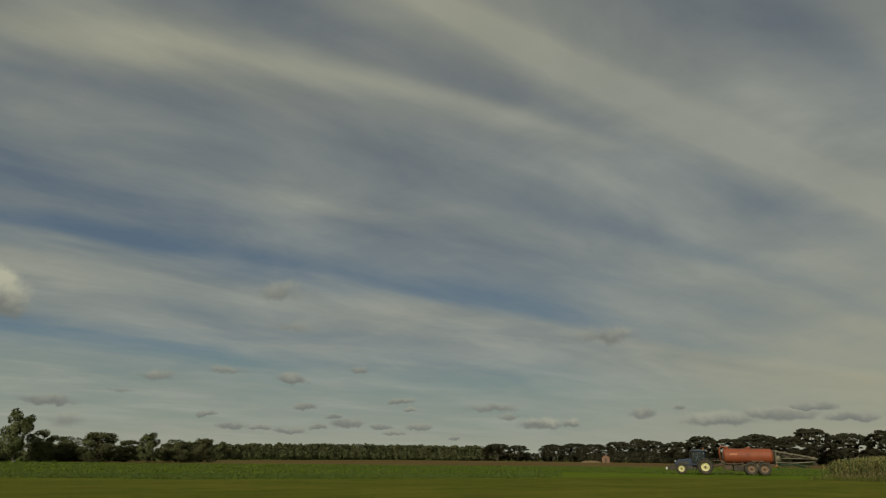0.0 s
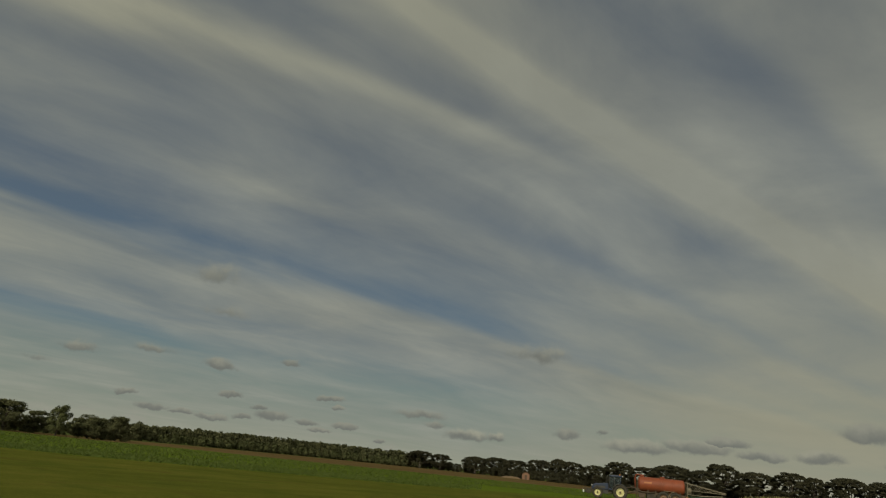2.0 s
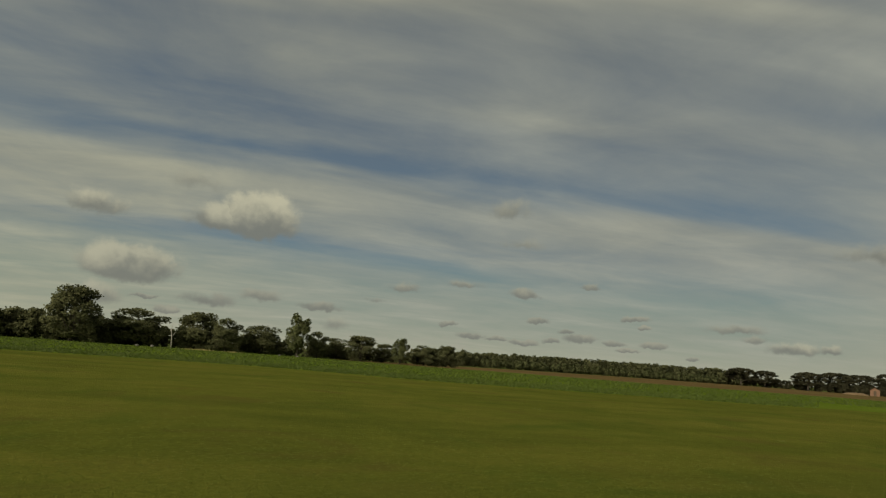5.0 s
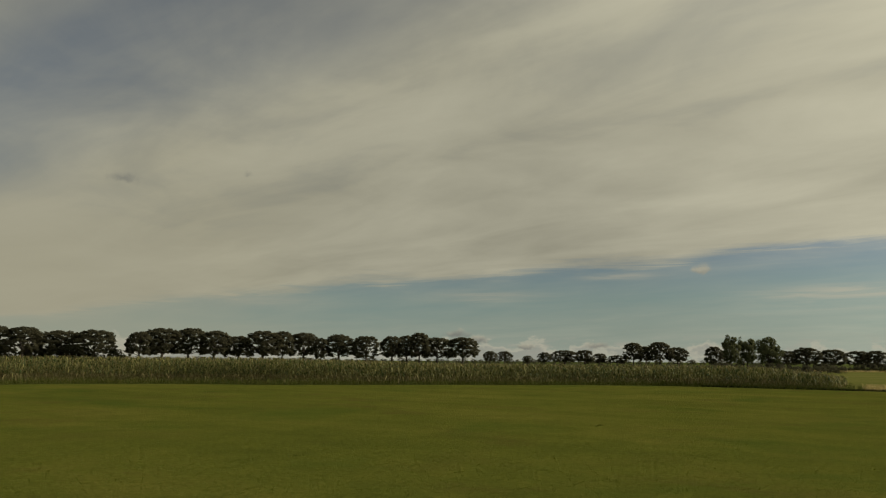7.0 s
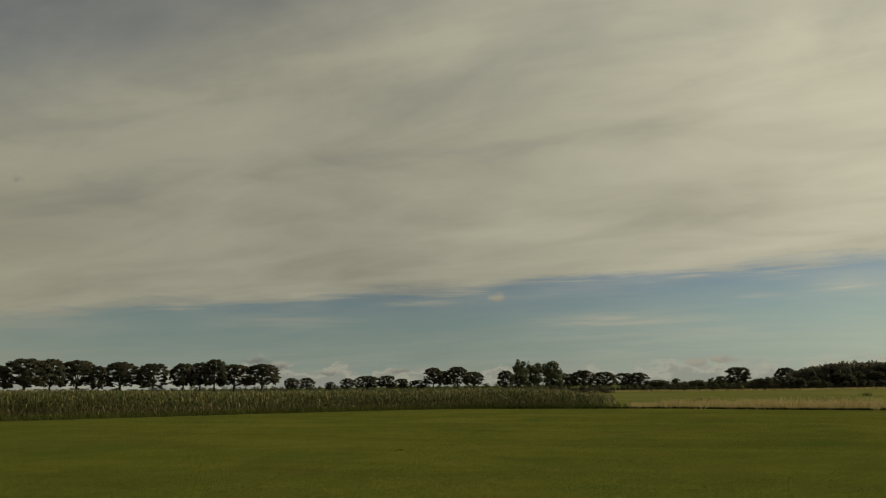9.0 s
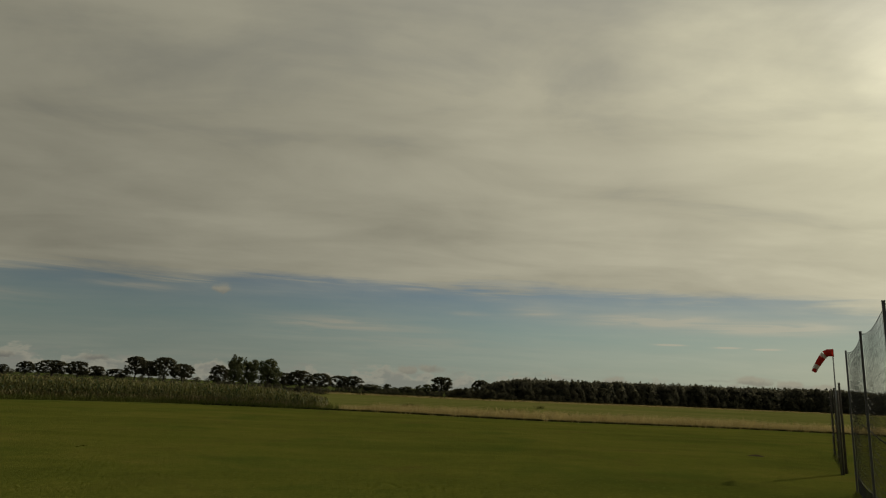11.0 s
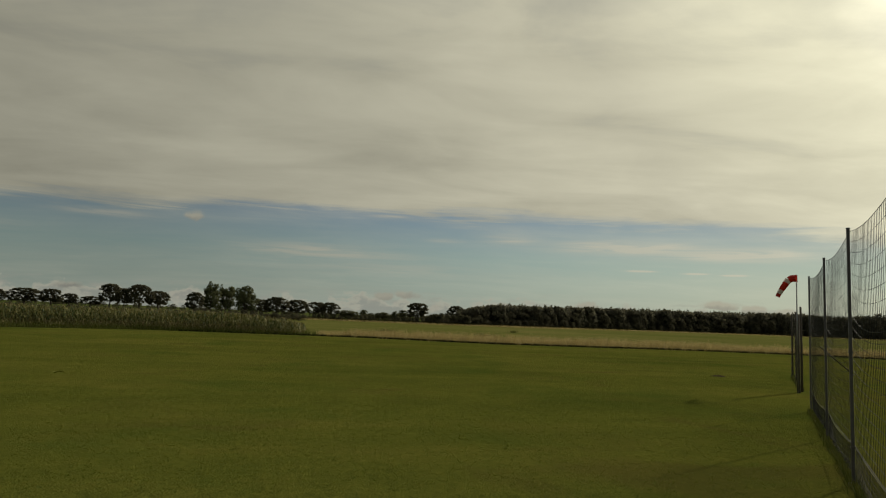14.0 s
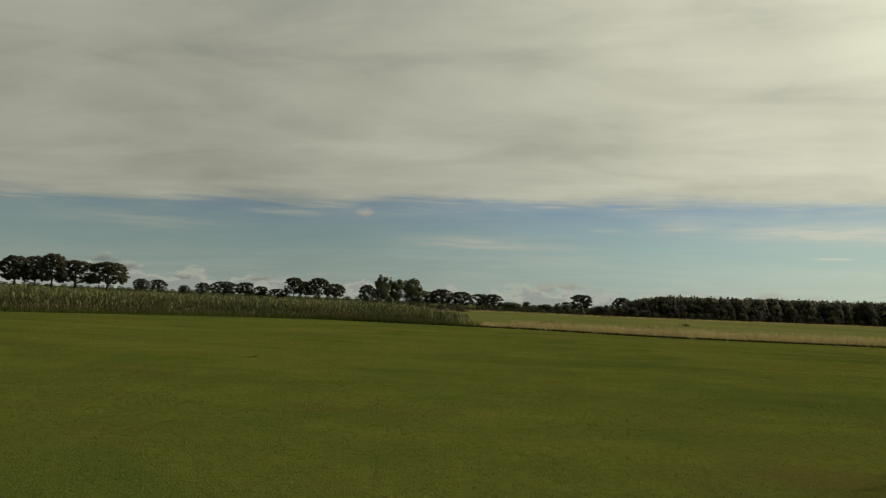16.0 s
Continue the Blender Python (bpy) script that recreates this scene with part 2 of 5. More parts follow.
# small lit tops over the northern horizon
for c in ((-38.5, 1.75, 2.6, 1.1, 1.0, 0.9), (-40.9, 1.55, 2.0, 0.8, 1.0, 0.9), (-43.2, 1.45, 1.6, 0.7, 1.0, 0.9), (-28.1, 1.5, 2.4, 0.8, 0.9, 0.7), (-10.6, 1.65, 1.6, 0.8, 0.9, 0.4), (-12.6, 1.8, 2.2, 1.0, 0.9, 0.5),
          (25.9, 2.2, 2.2, 1.1, 0.9, 0.7), (24.2, 1.7, 2.0, 1.1, 0.9, 0.7), (20.0, 1.2, 1.6, 0.7, 0.9, 0.6), (14.0, 1.3, 2.2, 0.8, 0.9, 0.6), (-21.0, 1.2, 1.8, 0.6, 0.8, 0.6)):
    cumulus(*c)
field = w.m("MULTIPLY", field, w.m("GREATER_THAN", sep.outputs[2], 0.0))
mask = w.step(w.m("ADD", field, w.m("MULTIPLY", w.m("SUBTRACT", puff, 0.5), 1.9)), 0.12, 0.82)
mask = w.m("MULTIPLY", mask, w.m("MINIMUM", w.m("MULTIPLY", field, 2.0), 1.0))
rows_v = w.vec(w.m("MULTIPLY", sep.outputs[0], 13.0), w.m("MULTIPLY", sep.outputs[1], 13.0), w.m("MULTIPLY", sep.outputs[2], 46.0))
low_n = w.step(w.noise(rows_v, 2.0, 4.0, 0.55), 0.5, 0.72)
bank = w.m("MULTIPLY", w.m("MULTIPLY", low_n, w.m("SUBTRACT", 1.0, w.step(dz, 0.022, 0.045))), 0.55)
top_light = w.step(w.m("ADD", high_in, w.m("MULTIPLY", w.m("SUBTRACT", puff, 0.5), 2.0)), -0.35, 0.9)
top_light = w.m("ADD", top_light, w.m("MULTIPLY", w.step(side, 0.5, 0.75), 0.5), clamp=True)
body = w.mix(top_light, (0.156, 0.157, 0.138), w.mix(glow, (0.220, 0.216, 0.180), (0.425, 0.396, 0.292)))
body = w.mix(w.m("MULTIPLY", w.step(side, 0.5, 0.72), w.m("MULTIPLY_ADD", glow, -0.5, 0.6)), body, w.mix(1.0, lit, (0.9, 0.9, 0.92), "MULTIPLY"))
colour = w.mix(bank, colour, (0.30, 0.285, 0.235))
# cream cumulus tops low over the northern and eastern horizon
north = w.step(across, -0.2, 0.35)
tower_v = w.vec(w.m("MULTIPLY", sep.outputs[0], 15.0), w.m("MULTIPLY", sep.outputs[1], 15.0), w.m("MULTIPLY", sep.outputs[2], 26.0))
tower = w.m("SUBTRACT", w.noise(tower_v, 1.5, 6.0, 0.62, 0.2), w.m("MULTIPLY", dz, 9.0))
tower_on = w.m("MULTIPLY", w.m("MULTIPLY", w.step(tower, 0.28, 0.40), north), 0.62)
tower_c = w.mix(w.step(tower, 0.34, 0.50), (0.42, 0.385, 0.295), (0.252, 0.248, 0.210))
colour = w.mix(tower_on, colour, tower_c)
# thin wisps in the clear strip, each by its bearing, height and size in degrees
wisps = 0.0
for az, el, wide, tall, weight in ((-5.0, 5.25, 17.0, 1.5, 1.1), (-31.0, 6.5, 13.0, 1.5, 1.7), (-40.5, 5.9, 12.0, 1.2, 1.6), (24.0, 5.5, 12.0, 1.3, 0.9), (-21.3, 7.0, 5.0, 1.0, 1.1), (12.0, 7.1, 8.0, 0.8, 0.9), (-10.9, 8.6, 5.0, 0.4, 0.9),
                                   (-39.6, 4.3, 1.9, 0.15, 3.2), (-32.4, 4.55, 2.1, 0.17, 4.2), (-36.7, 4.4, 1.8, 0.14, 3.0), (-10.0, 4.0, 22.0, 1.5, 0.4), (42.0, 4.8, 14.0, 1.2, 0.5), (-15.8, 6.7, 3.6, 0.5, 0.7)):
    e = radians(el)
    x = w.m("DIVIDE", w.dot(d, polar(az - 90, 1)), radians(wide) / 2)
    y = w.m("DIVIDE", w.dot(d, polar(az, -math.sin(e), math.cos(e))), radians(tall) / 2)
    r2 = w.m("ADD", w.m("MULTIPLY", x, x), w.m("MULTIPLY", y, y))
    f = w.m("MULTIPLY", w.m("EXPONENT", w.m("MULTIPLY", r2, -1.6)), w.m("MULTIPLY", w.m("GREATER_THAN", w.dot(d, polar(az, 1)), 0.0), weight))
    wisps = w.m("ADD", wisps, f)
wisps = w.m("MULTIPLY", wisps, w.m("ADD", 0.32, w.m("MULTIPLY", w.step(thin, 0.36, 0.66), 0.68)), clamp=True)
colour = w.mix(w.m("MULTIPLY", wisps, 0.75), colour, w.mix(1.0, lit, (1.06, 1.05, 1.08), "MULTIPLY"))
colour = w.mix(w.m("MULTIPLY", mask, 0.9), colour, body)
bg = w.node("ShaderNodeBackground")
w.put(bg.inputs[0], colour)
bg.inputs[1].default_value = 1.0
w.put(w.node("ShaderNodeOutputWorld").inputs[0], bg.outputs[0])

# ---- materials ----
def material(name, base, second=None, scale=3.0, fine=40.0, rough=0.8, metal=0.0, bump=0.0, island=0.0, spec=0.3, through_light=0.0):
    """A surface of two colours mixed by noise at two scales, with fine relief. island: variation from piece to piece."""
    mt = bpy.data.materials.new(name)
    mt.use_nodes = True
    n = Net(mt.node_tree)
    p = mt.node_tree.nodes["Principled BSDF"]
    co = n.node("ShaderNodeTexCoord").outputs["Object"]
    big, small = n.noise(co, scale, 4.0), n.noise(co, fine, 3.0)
    f = n.m("ADD", n.m("MULTIPLY", big, 0.65), n.m("MULTIPLY", small, 0.35))
    if island:
        rnd = n.node("ShaderNodeNewGeometry").outputs["Random Per Island"]
        f = n.m("ADD", f, n.m("MULTIPLY", n.m("SUBTRACT", rnd, 0.5), island))
    c = n.ramp(f, [(0.3, base), (0.7, second or tuple(v * 0.7 for v in base))])
    n.put(p.inputs["Base Color"], c)
    n.put(p.inputs["Roughness"], n.m("ADD", rough - 0.08, n.m("MULTIPLY", small, 0.16), clamp=True))
    p.inputs["Metallic"].default_value = metal
    p.inputs["Specular IOR Level"].default_value = spec
    if bump:
        b = n.node("ShaderNodeBump")
        b.inputs["Strength"].default_value, b.inputs["Distance"].default_value = bump, 0.02
        n.put(b.inputs["Height"], small)
        n.put(p.inputs["Normal"], b.outputs[0])
    if through_light:
        out = mt.node_tree.nodes["Material Output"]
        tr = n.node("ShaderNodeBsdfTranslucent")
        n.put(tr.inputs[0], c)
        mx = n.node("ShaderNodeMixShader")
        mx.inputs[0].default_value = through_light
        n.put(mx.inputs[1], p.outputs[0])
        n.put(mx.inputs[2], tr.outputs[0])
        n.put(out.inputs[0], mx.outputs[0])
    return mt


def ground_material(name, base, second, third, patch=0.12, fine=9.0, stripe=0.0, stripe_az=60.0, width=2.2, bump=0.6, worn=0.0):
    """Grass or soil: patches, fine mottling, and the bands that mowing or drilling leaves."""
    mt = bpy.data.materials.new(name)
    mt.use_nodes = True
    n = Net(mt.node_tree)
    p = mt.node_tree.nodes["Principled BSDF"]
    co = n.node("ShaderNodeTexCoord").outputs["Object"]
    wide, mid, small = n.noise(co, patch, 4.0, 0.55, 0.4), n.noise(co, 1.1, 5.0, 0.6), n.noise(co, fine, 4.0, 0.65)
    f = n.m("ADD", n.m("MULTIPLY", wide, 0.45), n.m("ADD", n.m("MULTIPLY", mid, 0.3), n.m("MULTIPLY", small, 0.25)))
    if stripe:
        t = n.m("ADD", n.dot(co, polar(stripe_az - 90, 1)), n.m("MULTIPLY", wide, 3.0))
        streak = n.noise(n.vec(n.m("MULTIPLY", n.dot(co, polar(stripe_az, 1)), 0.14), t, 0.0), 1.0 / width, 3.0, 0.55)
        f = n.m("ADD", f, n.m("MULTIPLY", n.m("SUBTRACT", streak, 0.5), stripe))
    c = n.ramp(f, [(0.33, base), (0.5, second), (0.68, third)])
    speck = n.m("ADD", 0.30, n.m("MULTIPLY", n.m("ADD", n.noise(co, fine * 3.2, 5.0, 0.75), n.noise(co, fine * 0.9, 5.0, 0.7)), 0.70))
    c = n.mix(1.0, c, n.vec(speck, speck, speck), "MULTIPLY")
    if worn:
        c = n.mix(n.m("MULTIPLY", n.step(n.noise(co, 0.33, 5.0, 0.62, 0.5), 0.50, 0.72), worn), c, (0.112, 0.108, 0.022))
        c = n.mix(n.m("MULTIPLY", n.step(n.noise(n.vec(n.dot(co, (1.0, 0.0, 0.0)), n.dot(co, (0.0, 1.0, 0.0)), 9.0), 0.21, 5.0, 0.6, 0.5), 0.50, 0.70), worn), c, (0.060, 0.092, 0.015))
        c = n.mix(n.m("MULTIPLY", n.step(n.noise(n.vec(n.dot(co, (1.0, 0.0, 0.0)), n.dot(co, (0.0, 1.0, 0.0)), 21.0), 0.30, 5.0, 0.62, 0.6), 0.54, 0.72), worn), c, (0.100, 0.082, 0.022))
    n.put(p.inputs["Base Color"], c)
    p.inputs["Roughness"].default_value, p.inputs["Specular IOR Level"].default_value = 1.0, 0.0
    b = n.node("ShaderNodeBump")
    b.inputs["Strength"].default_value, b.inputs["Distance"].default_value = bump, 0.06
    n.put(b.inputs["Height"], n.m("ADD", n.m("ADD", small, n.m("MULTIPLY", mid, 1.5)), n.noise(co, fine * 5, 3.0)))
    n.put(p.inputs["Normal"], b.outputs[0])
    return mt


LAWN = ground_material("mown_grass", (0.080, 0.092, 0.016), (0.111, 0.120, 0.020), (0.152, 0.141, 0.027), stripe=0.42, stripe_az=84.0, width=2.6, worn=0.52)
BEET = ground_material("crop_leaf", (0.075, 0.108, 0.012), (0.100, 0.142, 0.016), (0.130, 0.165, 0.024), patch=0.06, stripe=0.3, stripe_az=100.0, width=1.5)
STUBBLE = ground_material("stubble_soil", (0.098, 0.068, 0.028), (0.128, 0.090, 0.038), (0.155, 0.118, 0.052), patch=0.03, fine=3.0)
PASTURE = ground_material("pasture", (0.097, 0.110, 0.026), (0.146, 0.150, 0.040), (0.205, 0.187, 0.066), patch=0.03, fine=4.0, stripe=0.4, stripe_az=95.0, width=5.0)
FAR_FIELD = ground_material("far_field", (0.060, 0.085, 0.022), (0.085, 0.105, 0.030), (0.115, 0.115, 0.045), patch=0.008, fine=2.0)
BLADE = material("grass_blade", (0.110, 0.145, 0.024), (0.185, 0.195, 0.038), scale=0.6, fine=6.0, rough=0.8, island=0.5, through_light=0.5, spec=0.1)
DRY = material("dry_grass", (0.58, 0.465, 0.205), (0.33, 0.268, 0.102), scale=0.5, fine=5.0, rough=0.85, island=1.0, through_light=0.4)
VERGE = material("verge_grass", (0.080, 0.105, 0.015), (0.150, 0.150, 0.030), scale=0.5, fine=5.0, rough=0.85, island=0.8, through_light=0.2)
# much darker than verge_grass, for the lawn's edge and the far ditch
DARK_GRASS = material("dark_grass", (0.026, 0.030, 0.010), (0.050, 0.052, 0.020), scale=0.5, fine=5.0, rough=0.9, island=0.6, spec=0.1)
CORN = material("maize_leaf", (0.056, 0.082, 0.018), (0.270, 0.252, 0.080), scale=0.15, fine=3.0, rough=0.6, island=1.2, through_light=0.3)
CORN_DRY = material("maize_stalk", (0.15, 0.138, 0.048), (0.31, 0.25, 0.11), scale=0.3, fine=4.0, rough=0.75, island=0.6, through_light=0.2)
LEAF_DARK = material("oak_leaf", (0.078, 0.077, 0.048), (0.135, 0.126, 0.074), scale=0.4, fine=2.5, rough=0.8, island=0.7, through_light=0.62, spec=0.1)
LEAF_MID = material("willow_leaf", (0.084, 0.096, 0.040), (0.142, 0.148, 0.066), scale=0.4, fine=2.5, rough=0.8, spec=0.1, island=0.7, through_light=0.2)
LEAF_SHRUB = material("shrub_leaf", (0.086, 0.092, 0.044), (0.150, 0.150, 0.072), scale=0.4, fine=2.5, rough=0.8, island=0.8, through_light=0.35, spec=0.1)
LEAF_PINE = material("pine_needle", (0.108, 0.106, 0.074), (0.180, 0.170, 0.108), scale=0.3, fine=2.5, rough=0.85, island=0.6, spec=0.1, through_light=0.62)
BARK = material("bark", (0.055, 0.045, 0.034), (0.105, 0.090, 0.070), scale=1.5, fine=12.0, rough=0.9, bump=0.6)
BIRCH = material("birch_bark", (0.55, 0.52, 0.46), (0.22, 0.20, 0.17), scale=2.5, fine=9.0, rough=0.8)
STEEL = material("weathered_steel", (0.085, 0.082, 0.085), (0.150, 0.142, 0.140), scale=4.0, fine=60.0, rough=0.5, metal=0.55, bump=0.2)
WIRE = material("plastic_coated_wire", (0.030, 0.031, 0.030), (0.060, 0.060, 0.056), scale=3.0, fine=40.0, rough=0.65, spec=0.15)
GALV = material("galvanised_pole", (0.30, 0.30, 0.30), (0.20, 0.20, 0.20), scale=3.0, fine=30.0, rough=0.45, metal=0.7)
CONCRETE = material("concrete", (0.20, 0.195, 0.165), (0.12, 0.115, 0.09), scale=5.0, fine=40.0, rough=0.9, bump=0.4)
SOCK_RED = material("red_nylon", (0.58, 0.035, 0.018), (0.44, 0.025, 0.015), scale=6.0, fine=60.0, rough=0.6, through_light=0.3)
SOCK_WHITE = material("white_nylon", (0.75, 0.72, 0.66), (0.60, 0.57, 0.52), scale=6.0, fine=60.0, rough=0.6, through_light=0.3)
ROPE = material("pale_rope", (0.45, 0.43, 0.36), (0.32, 0.30, 0.25), scale=8.0, fine=80.0, rough=0.85)
TANK_RED = material("faded_red_paint", (0.30, 0.072, 0.028), (0.19, 0.055, 0.026), scale=0.9, fine=9.0, rough=0.58, bump=0.05, spec=0.3)
TANK_LOGO = material("orange_decal", (0.44, 0.15, 0.045), (0.36, 0.11, 0.036), scale=2.0, fine=20.0, rough=0.5)
PAINT_BLUE = material("blue_tractor_paint", (0.026, 0.042, 0.085), (0.030, 0.036, 0.052), scale=1.2, fine=14.0, rough=0.5, spec=0.3)
PAINT_GREY = material("dusty_black_plastic", (0.040, 0.040, 0.040), (0.085, 0.078, 0.066), scale=2.0, fine=14.0, rough=0.75)
CHASSIS = material("muddy_steel", (0.075, 0.048, 0.034), (0.120, 0.092, 0.060), scale=2.0, fine=14.0, rough=0.8, bump=0.3)
RUBBER = material("muddy_rubber", (0.028, 0.027, 0.025), (0.095, 0.078, 0.052), scale=2.5, fine=18.0, rough=0.88, bump=0.3)
RIM_CREAM = material("cream_rim_paint", (0.72, 0.66, 0.34), (0.55, 0.50, 0.26), scale=3.0, fine=20.0, rough=0.5)
SOIL = material("dry_soil", (0.20, 0.135, 0.075), (0.12, 0.085, 0.048), scale=1.2, fine=9.0, rough=0.95, bump=0.5)
GUARD = material("dusty_beige_guard", (0.36, 0.29, 0.20), (0.25, 0.19, 0.125), scale=2.5, fine=18.0, rough=0.8)
RIM_MUD = material("muddy_rim", (0.26, 0.17, 0.105), (0.17, 0.115, 0.075), scale=3.0, fine=20.0, rough=0.8)
BOOM = material("boom_steel", (0.26, 0.22, 0.155), (0.17, 0.15, 0.105), scale=2.0, fine=16.0, rough=0.65, metal=0.3)
HOSE = material("dark_green_hose", (0.020, 0.048, 0.026), (0.036, 0.070, 0.036), scale=3.0, fine=20.0, rough=0.55)
WHITE_PAINT = material("white_paint", (0.62, 0.61, 0.57), (0.50, 0.49, 0.45), scale=3.0, fine=25.0, rough=0.45)
DARK_FILM = material("dark_covering_film", (0.018, 0.019, 0.024), (0.034, 0.035, 0.040), scale=4.0, fine=30.0, rough=0.4)
BRICK = material("red_brick", (0.24, 0.140, 0.090), (0.19, 0.108, 0.070), scale=1.5, fine=10.0, rough=0.9)
TILE = material("clay_roof_tile", (0.22, 0.128, 0.082), (0.17, 0.098, 0.064), scale=1.5, fine=10.0, rough=0.85)
LAMP_GLASS = material("lamp_lens", (0.70, 0.69, 0.64), (0.60, 0.59, 0.55), scale=5.0, fine=30.0, rough=0.25, spec=0.6)
AMBER = material("amber_lens", (0.70, 0.22, 0.02), (0.55, 0.16, 0.02), scale=5.0, fine=30.0, rough=0.3, spec=0.6)


def glass_material():
    mt = bpy.data.materials.new("tinted_cab_glass")
    mt.use_nodes = True
    p = mt.node_tree.nodes["Principled BSDF"]
    p.inputs["Base Color"].default_value = (0.25, 0.30, 0.31, 1)
    p.inputs["Roughness"].default_value, p.inputs["Transmission Weight"].default_value = 0.04, 0.9
    p.inputs["IOR"].default_value = 1.45
    return mt


GLASS = glass_material()

# ---- mesh tools ----
class Shape:
    """Gathers vertices and faces for one mesh."""

    def __init__(self):
        self.v, self.f, self.n = [], [], 0

    def add(self, verts, faces):
        verts = np.asarray(verts, float).reshape(-1, 3)
        self.v.append(verts)
        self.f += [tuple(i + self.n for i in f) for f in faces]
        self.n += len(verts)
        return self

    def box(self, x0, y0, z0, x1, y1, z1, bevel=0.0):
        bm = bmesh.new()
        bmesh.ops.create_cube(bm, size=1.0)
        for v in bm.verts:
            v.co = ((x0 + x1) / 2 + v.co.x * (x1 - x0), (y0 + y1) / 2 + v.co.y * (y1 - y0), (z0 + z1) / 2 + v.co.z * (z1 - z0))
        if bevel:
            bmesh.ops.bevel(bm, geom=bm.edges[:], offset=bevel, segments=2, affect="EDGES", profile=0.6)
        bm.verts.index_update()
        self.add([v.co[:] for v in bm.verts], [[v.index for v in f.verts] for f in bm.faces])
        bm.free()
        return self

    def prism(self, outline, y0, y1):
        """A side outline in x and z, drawn out from y0 to y1."""
        k = len(outline)
        v = [(x, y0, z) for x, z in outline] + [(x, y1, z) for x, z in outline]
        f = [tuple(range(k)), tuple(range(2 * k - 1, k - 1, -1))]
        f += [(i, i + k, (i + 1) % k + k, (i + 1) % k) for i in range(k)]
        return self.add(v, f)

    def tube(self, path, radii, sides=6, caps=True):
        path = [Vector(p) for p in path]
        radii = radii if isinstance(radii, (list, tuple)) else [radii] * len(path)
        rings = []
        for i, p in enumerate(path):
            way = (path[min(i + 1, len(path) - 1)] - path[max(i - 1, 0)]).normalized()
            a = way.cross(Vector((0, 0, 1)) if abs(way.z) < 0.9 else Vector((1, 0, 0))).normalized()
            b = way.cross(a)
            rings += [p + (a * math.cos(t) + b * math.sin(t)) * radii[i] for t in [2 * math.pi * k / sides for k in range(sides)]]
        f = []
        for i in range(len(path) - 1):
            for k in range(sides):
                k2 = (k + 1) % sides
                f.append((i * sides + k, i * sides + k2, (i + 1) * sides + k2, (i + 1) * sides + k))
        if caps:
            f += [tuple(range(sides - 1, -1, -1)), tuple(range((len(path) - 1) * sides, len(path) * sides))]
        return self.add([v[:] for v in rings], f)

    def lathe(self, profile, centre, axis="y", sides=24):
        """Turns (place along the axis, radius) pairs round an axis through centre."""
        v, f = [], []
        for s, r in profile:
            for k in range(sides):
                t = 2 * math.pi * k / sides
                c = (r * math.cos(t), s, r * math.sin(t)) if axis == "y" else (s, r * math.cos(t), r * math.sin(t))
                v.append([c[i] + centre[i] for i in range(3)])
        for i in range(len(profile) - 1):
            for k in range(sides):
                k2 = (k + 1) % sides
                f.append((i * sides + k, i * sides + k2, (i + 1) * sides + k2, (i + 1) * sides + k))
        return self.add(v, f)

    def mesh(self, name, mat, smooth=False):
        me = bpy.data.meshes.new(name)
        me.from_pydata(np.concatenate(self.v).tolist(), [], self.f)
        me.materials.append(mat)
        if smooth:
            me.polygons.foreach_set("use_smooth", [True] * len(me.polygons))
        me.update()
        return me


def quads_mesh(name, corners, mat, normals=None):
    """One mesh from an array of four-cornered leaves, n x 4 x 3. normals: a softened shading normal for each leaf."""
    k = len(corners)
    me = bpy.data.meshes.new(name)
    me.vertices.add(4 * k)
    me.vertices.foreach_set("co", np.ascontiguousarray(corners, np.float32).ravel())
    me.loops.add(4 * k)
    me.loops.foreach_set("vertex_index", np.arange(4 * k, dtype=np.int32))
    me.polygons.add(k)
    me.polygons.foreach_set("loop_start", np.arange(0, 4 * k, 4, dtype=np.int32))
    me.materials.append(mat)
    me.update(calc_edges=True)
    if normals is not None:
        me.polygons.foreach_set("use_smooth", np.ones(k, bool))
        me.normals_split_custom_set_from_vertices(np.repeat(normals, 4, axis=0).tolist())
    return me


def leaf_normals(corners, centre, up=0.35):
    """Turns the leaves outwards, and gives normals that follow the whole clump more than the single leaf."""
    mid = corners.mean(1)
    n = np.cross(corners[:, 1] - corners[:, 0], corners[:, 2] - corners[:, 0])
    n /= np.linalg.norm(n, axis=1)[:, None] + 1e-9
    o = mid - centre
    o /= np.linalg.norm(o, axis=1)[:, None] + 1e-9
    back = (n * o).sum(1) < 0
    corners[back] = corners[back][:, ::-1]
    n[back] *= -1
    n = 0.45 * n + 0.65 * o + np.array([0, 0, up])
    return n / np.linalg.norm(n, axis=1)[:, None]


def part(name, shape, mat, parent, label="", smooth=False):
    ob = new(name, shape.mesh(name, mat, smooth) if isinstance(shape, Shape) else shape)
    ob.parent = parent
    return tagged(ob, label)


def empty(name, label, category, group="", kind=""):
    return tagged(new(name), label, category, group, kind)


rng = np.random.default_rng(7)


# ---- ground ----
def sheet_ground(name, outline, z, mat, label, category="field"):
    """A flat piece of land with a given outline of places."""
    me = bpy.data.meshes.new(name)
    me.from_pydata([(p[0], p[1], z) for p in outline], [], [tuple(range(len(outline)))])
    me.materials.append(mat)
    me.update()
    return tagged(new(name, me), label, category, kind="structure")


def ring(points, step=2.0):
    """Places along bearings, between (bearing, distance) pairs joined by straight edges."""
    out = []
    for (a0, d0), (a1, d1) in zip(points, points[1:]):
        p, q = polar(a0, d0), polar(a1, d1)
        k = max(1, int((q - p).length / step))
        out += [p.lerp(q, i / k) for i in range(k)]
    return out + [polar(*points[-1])]


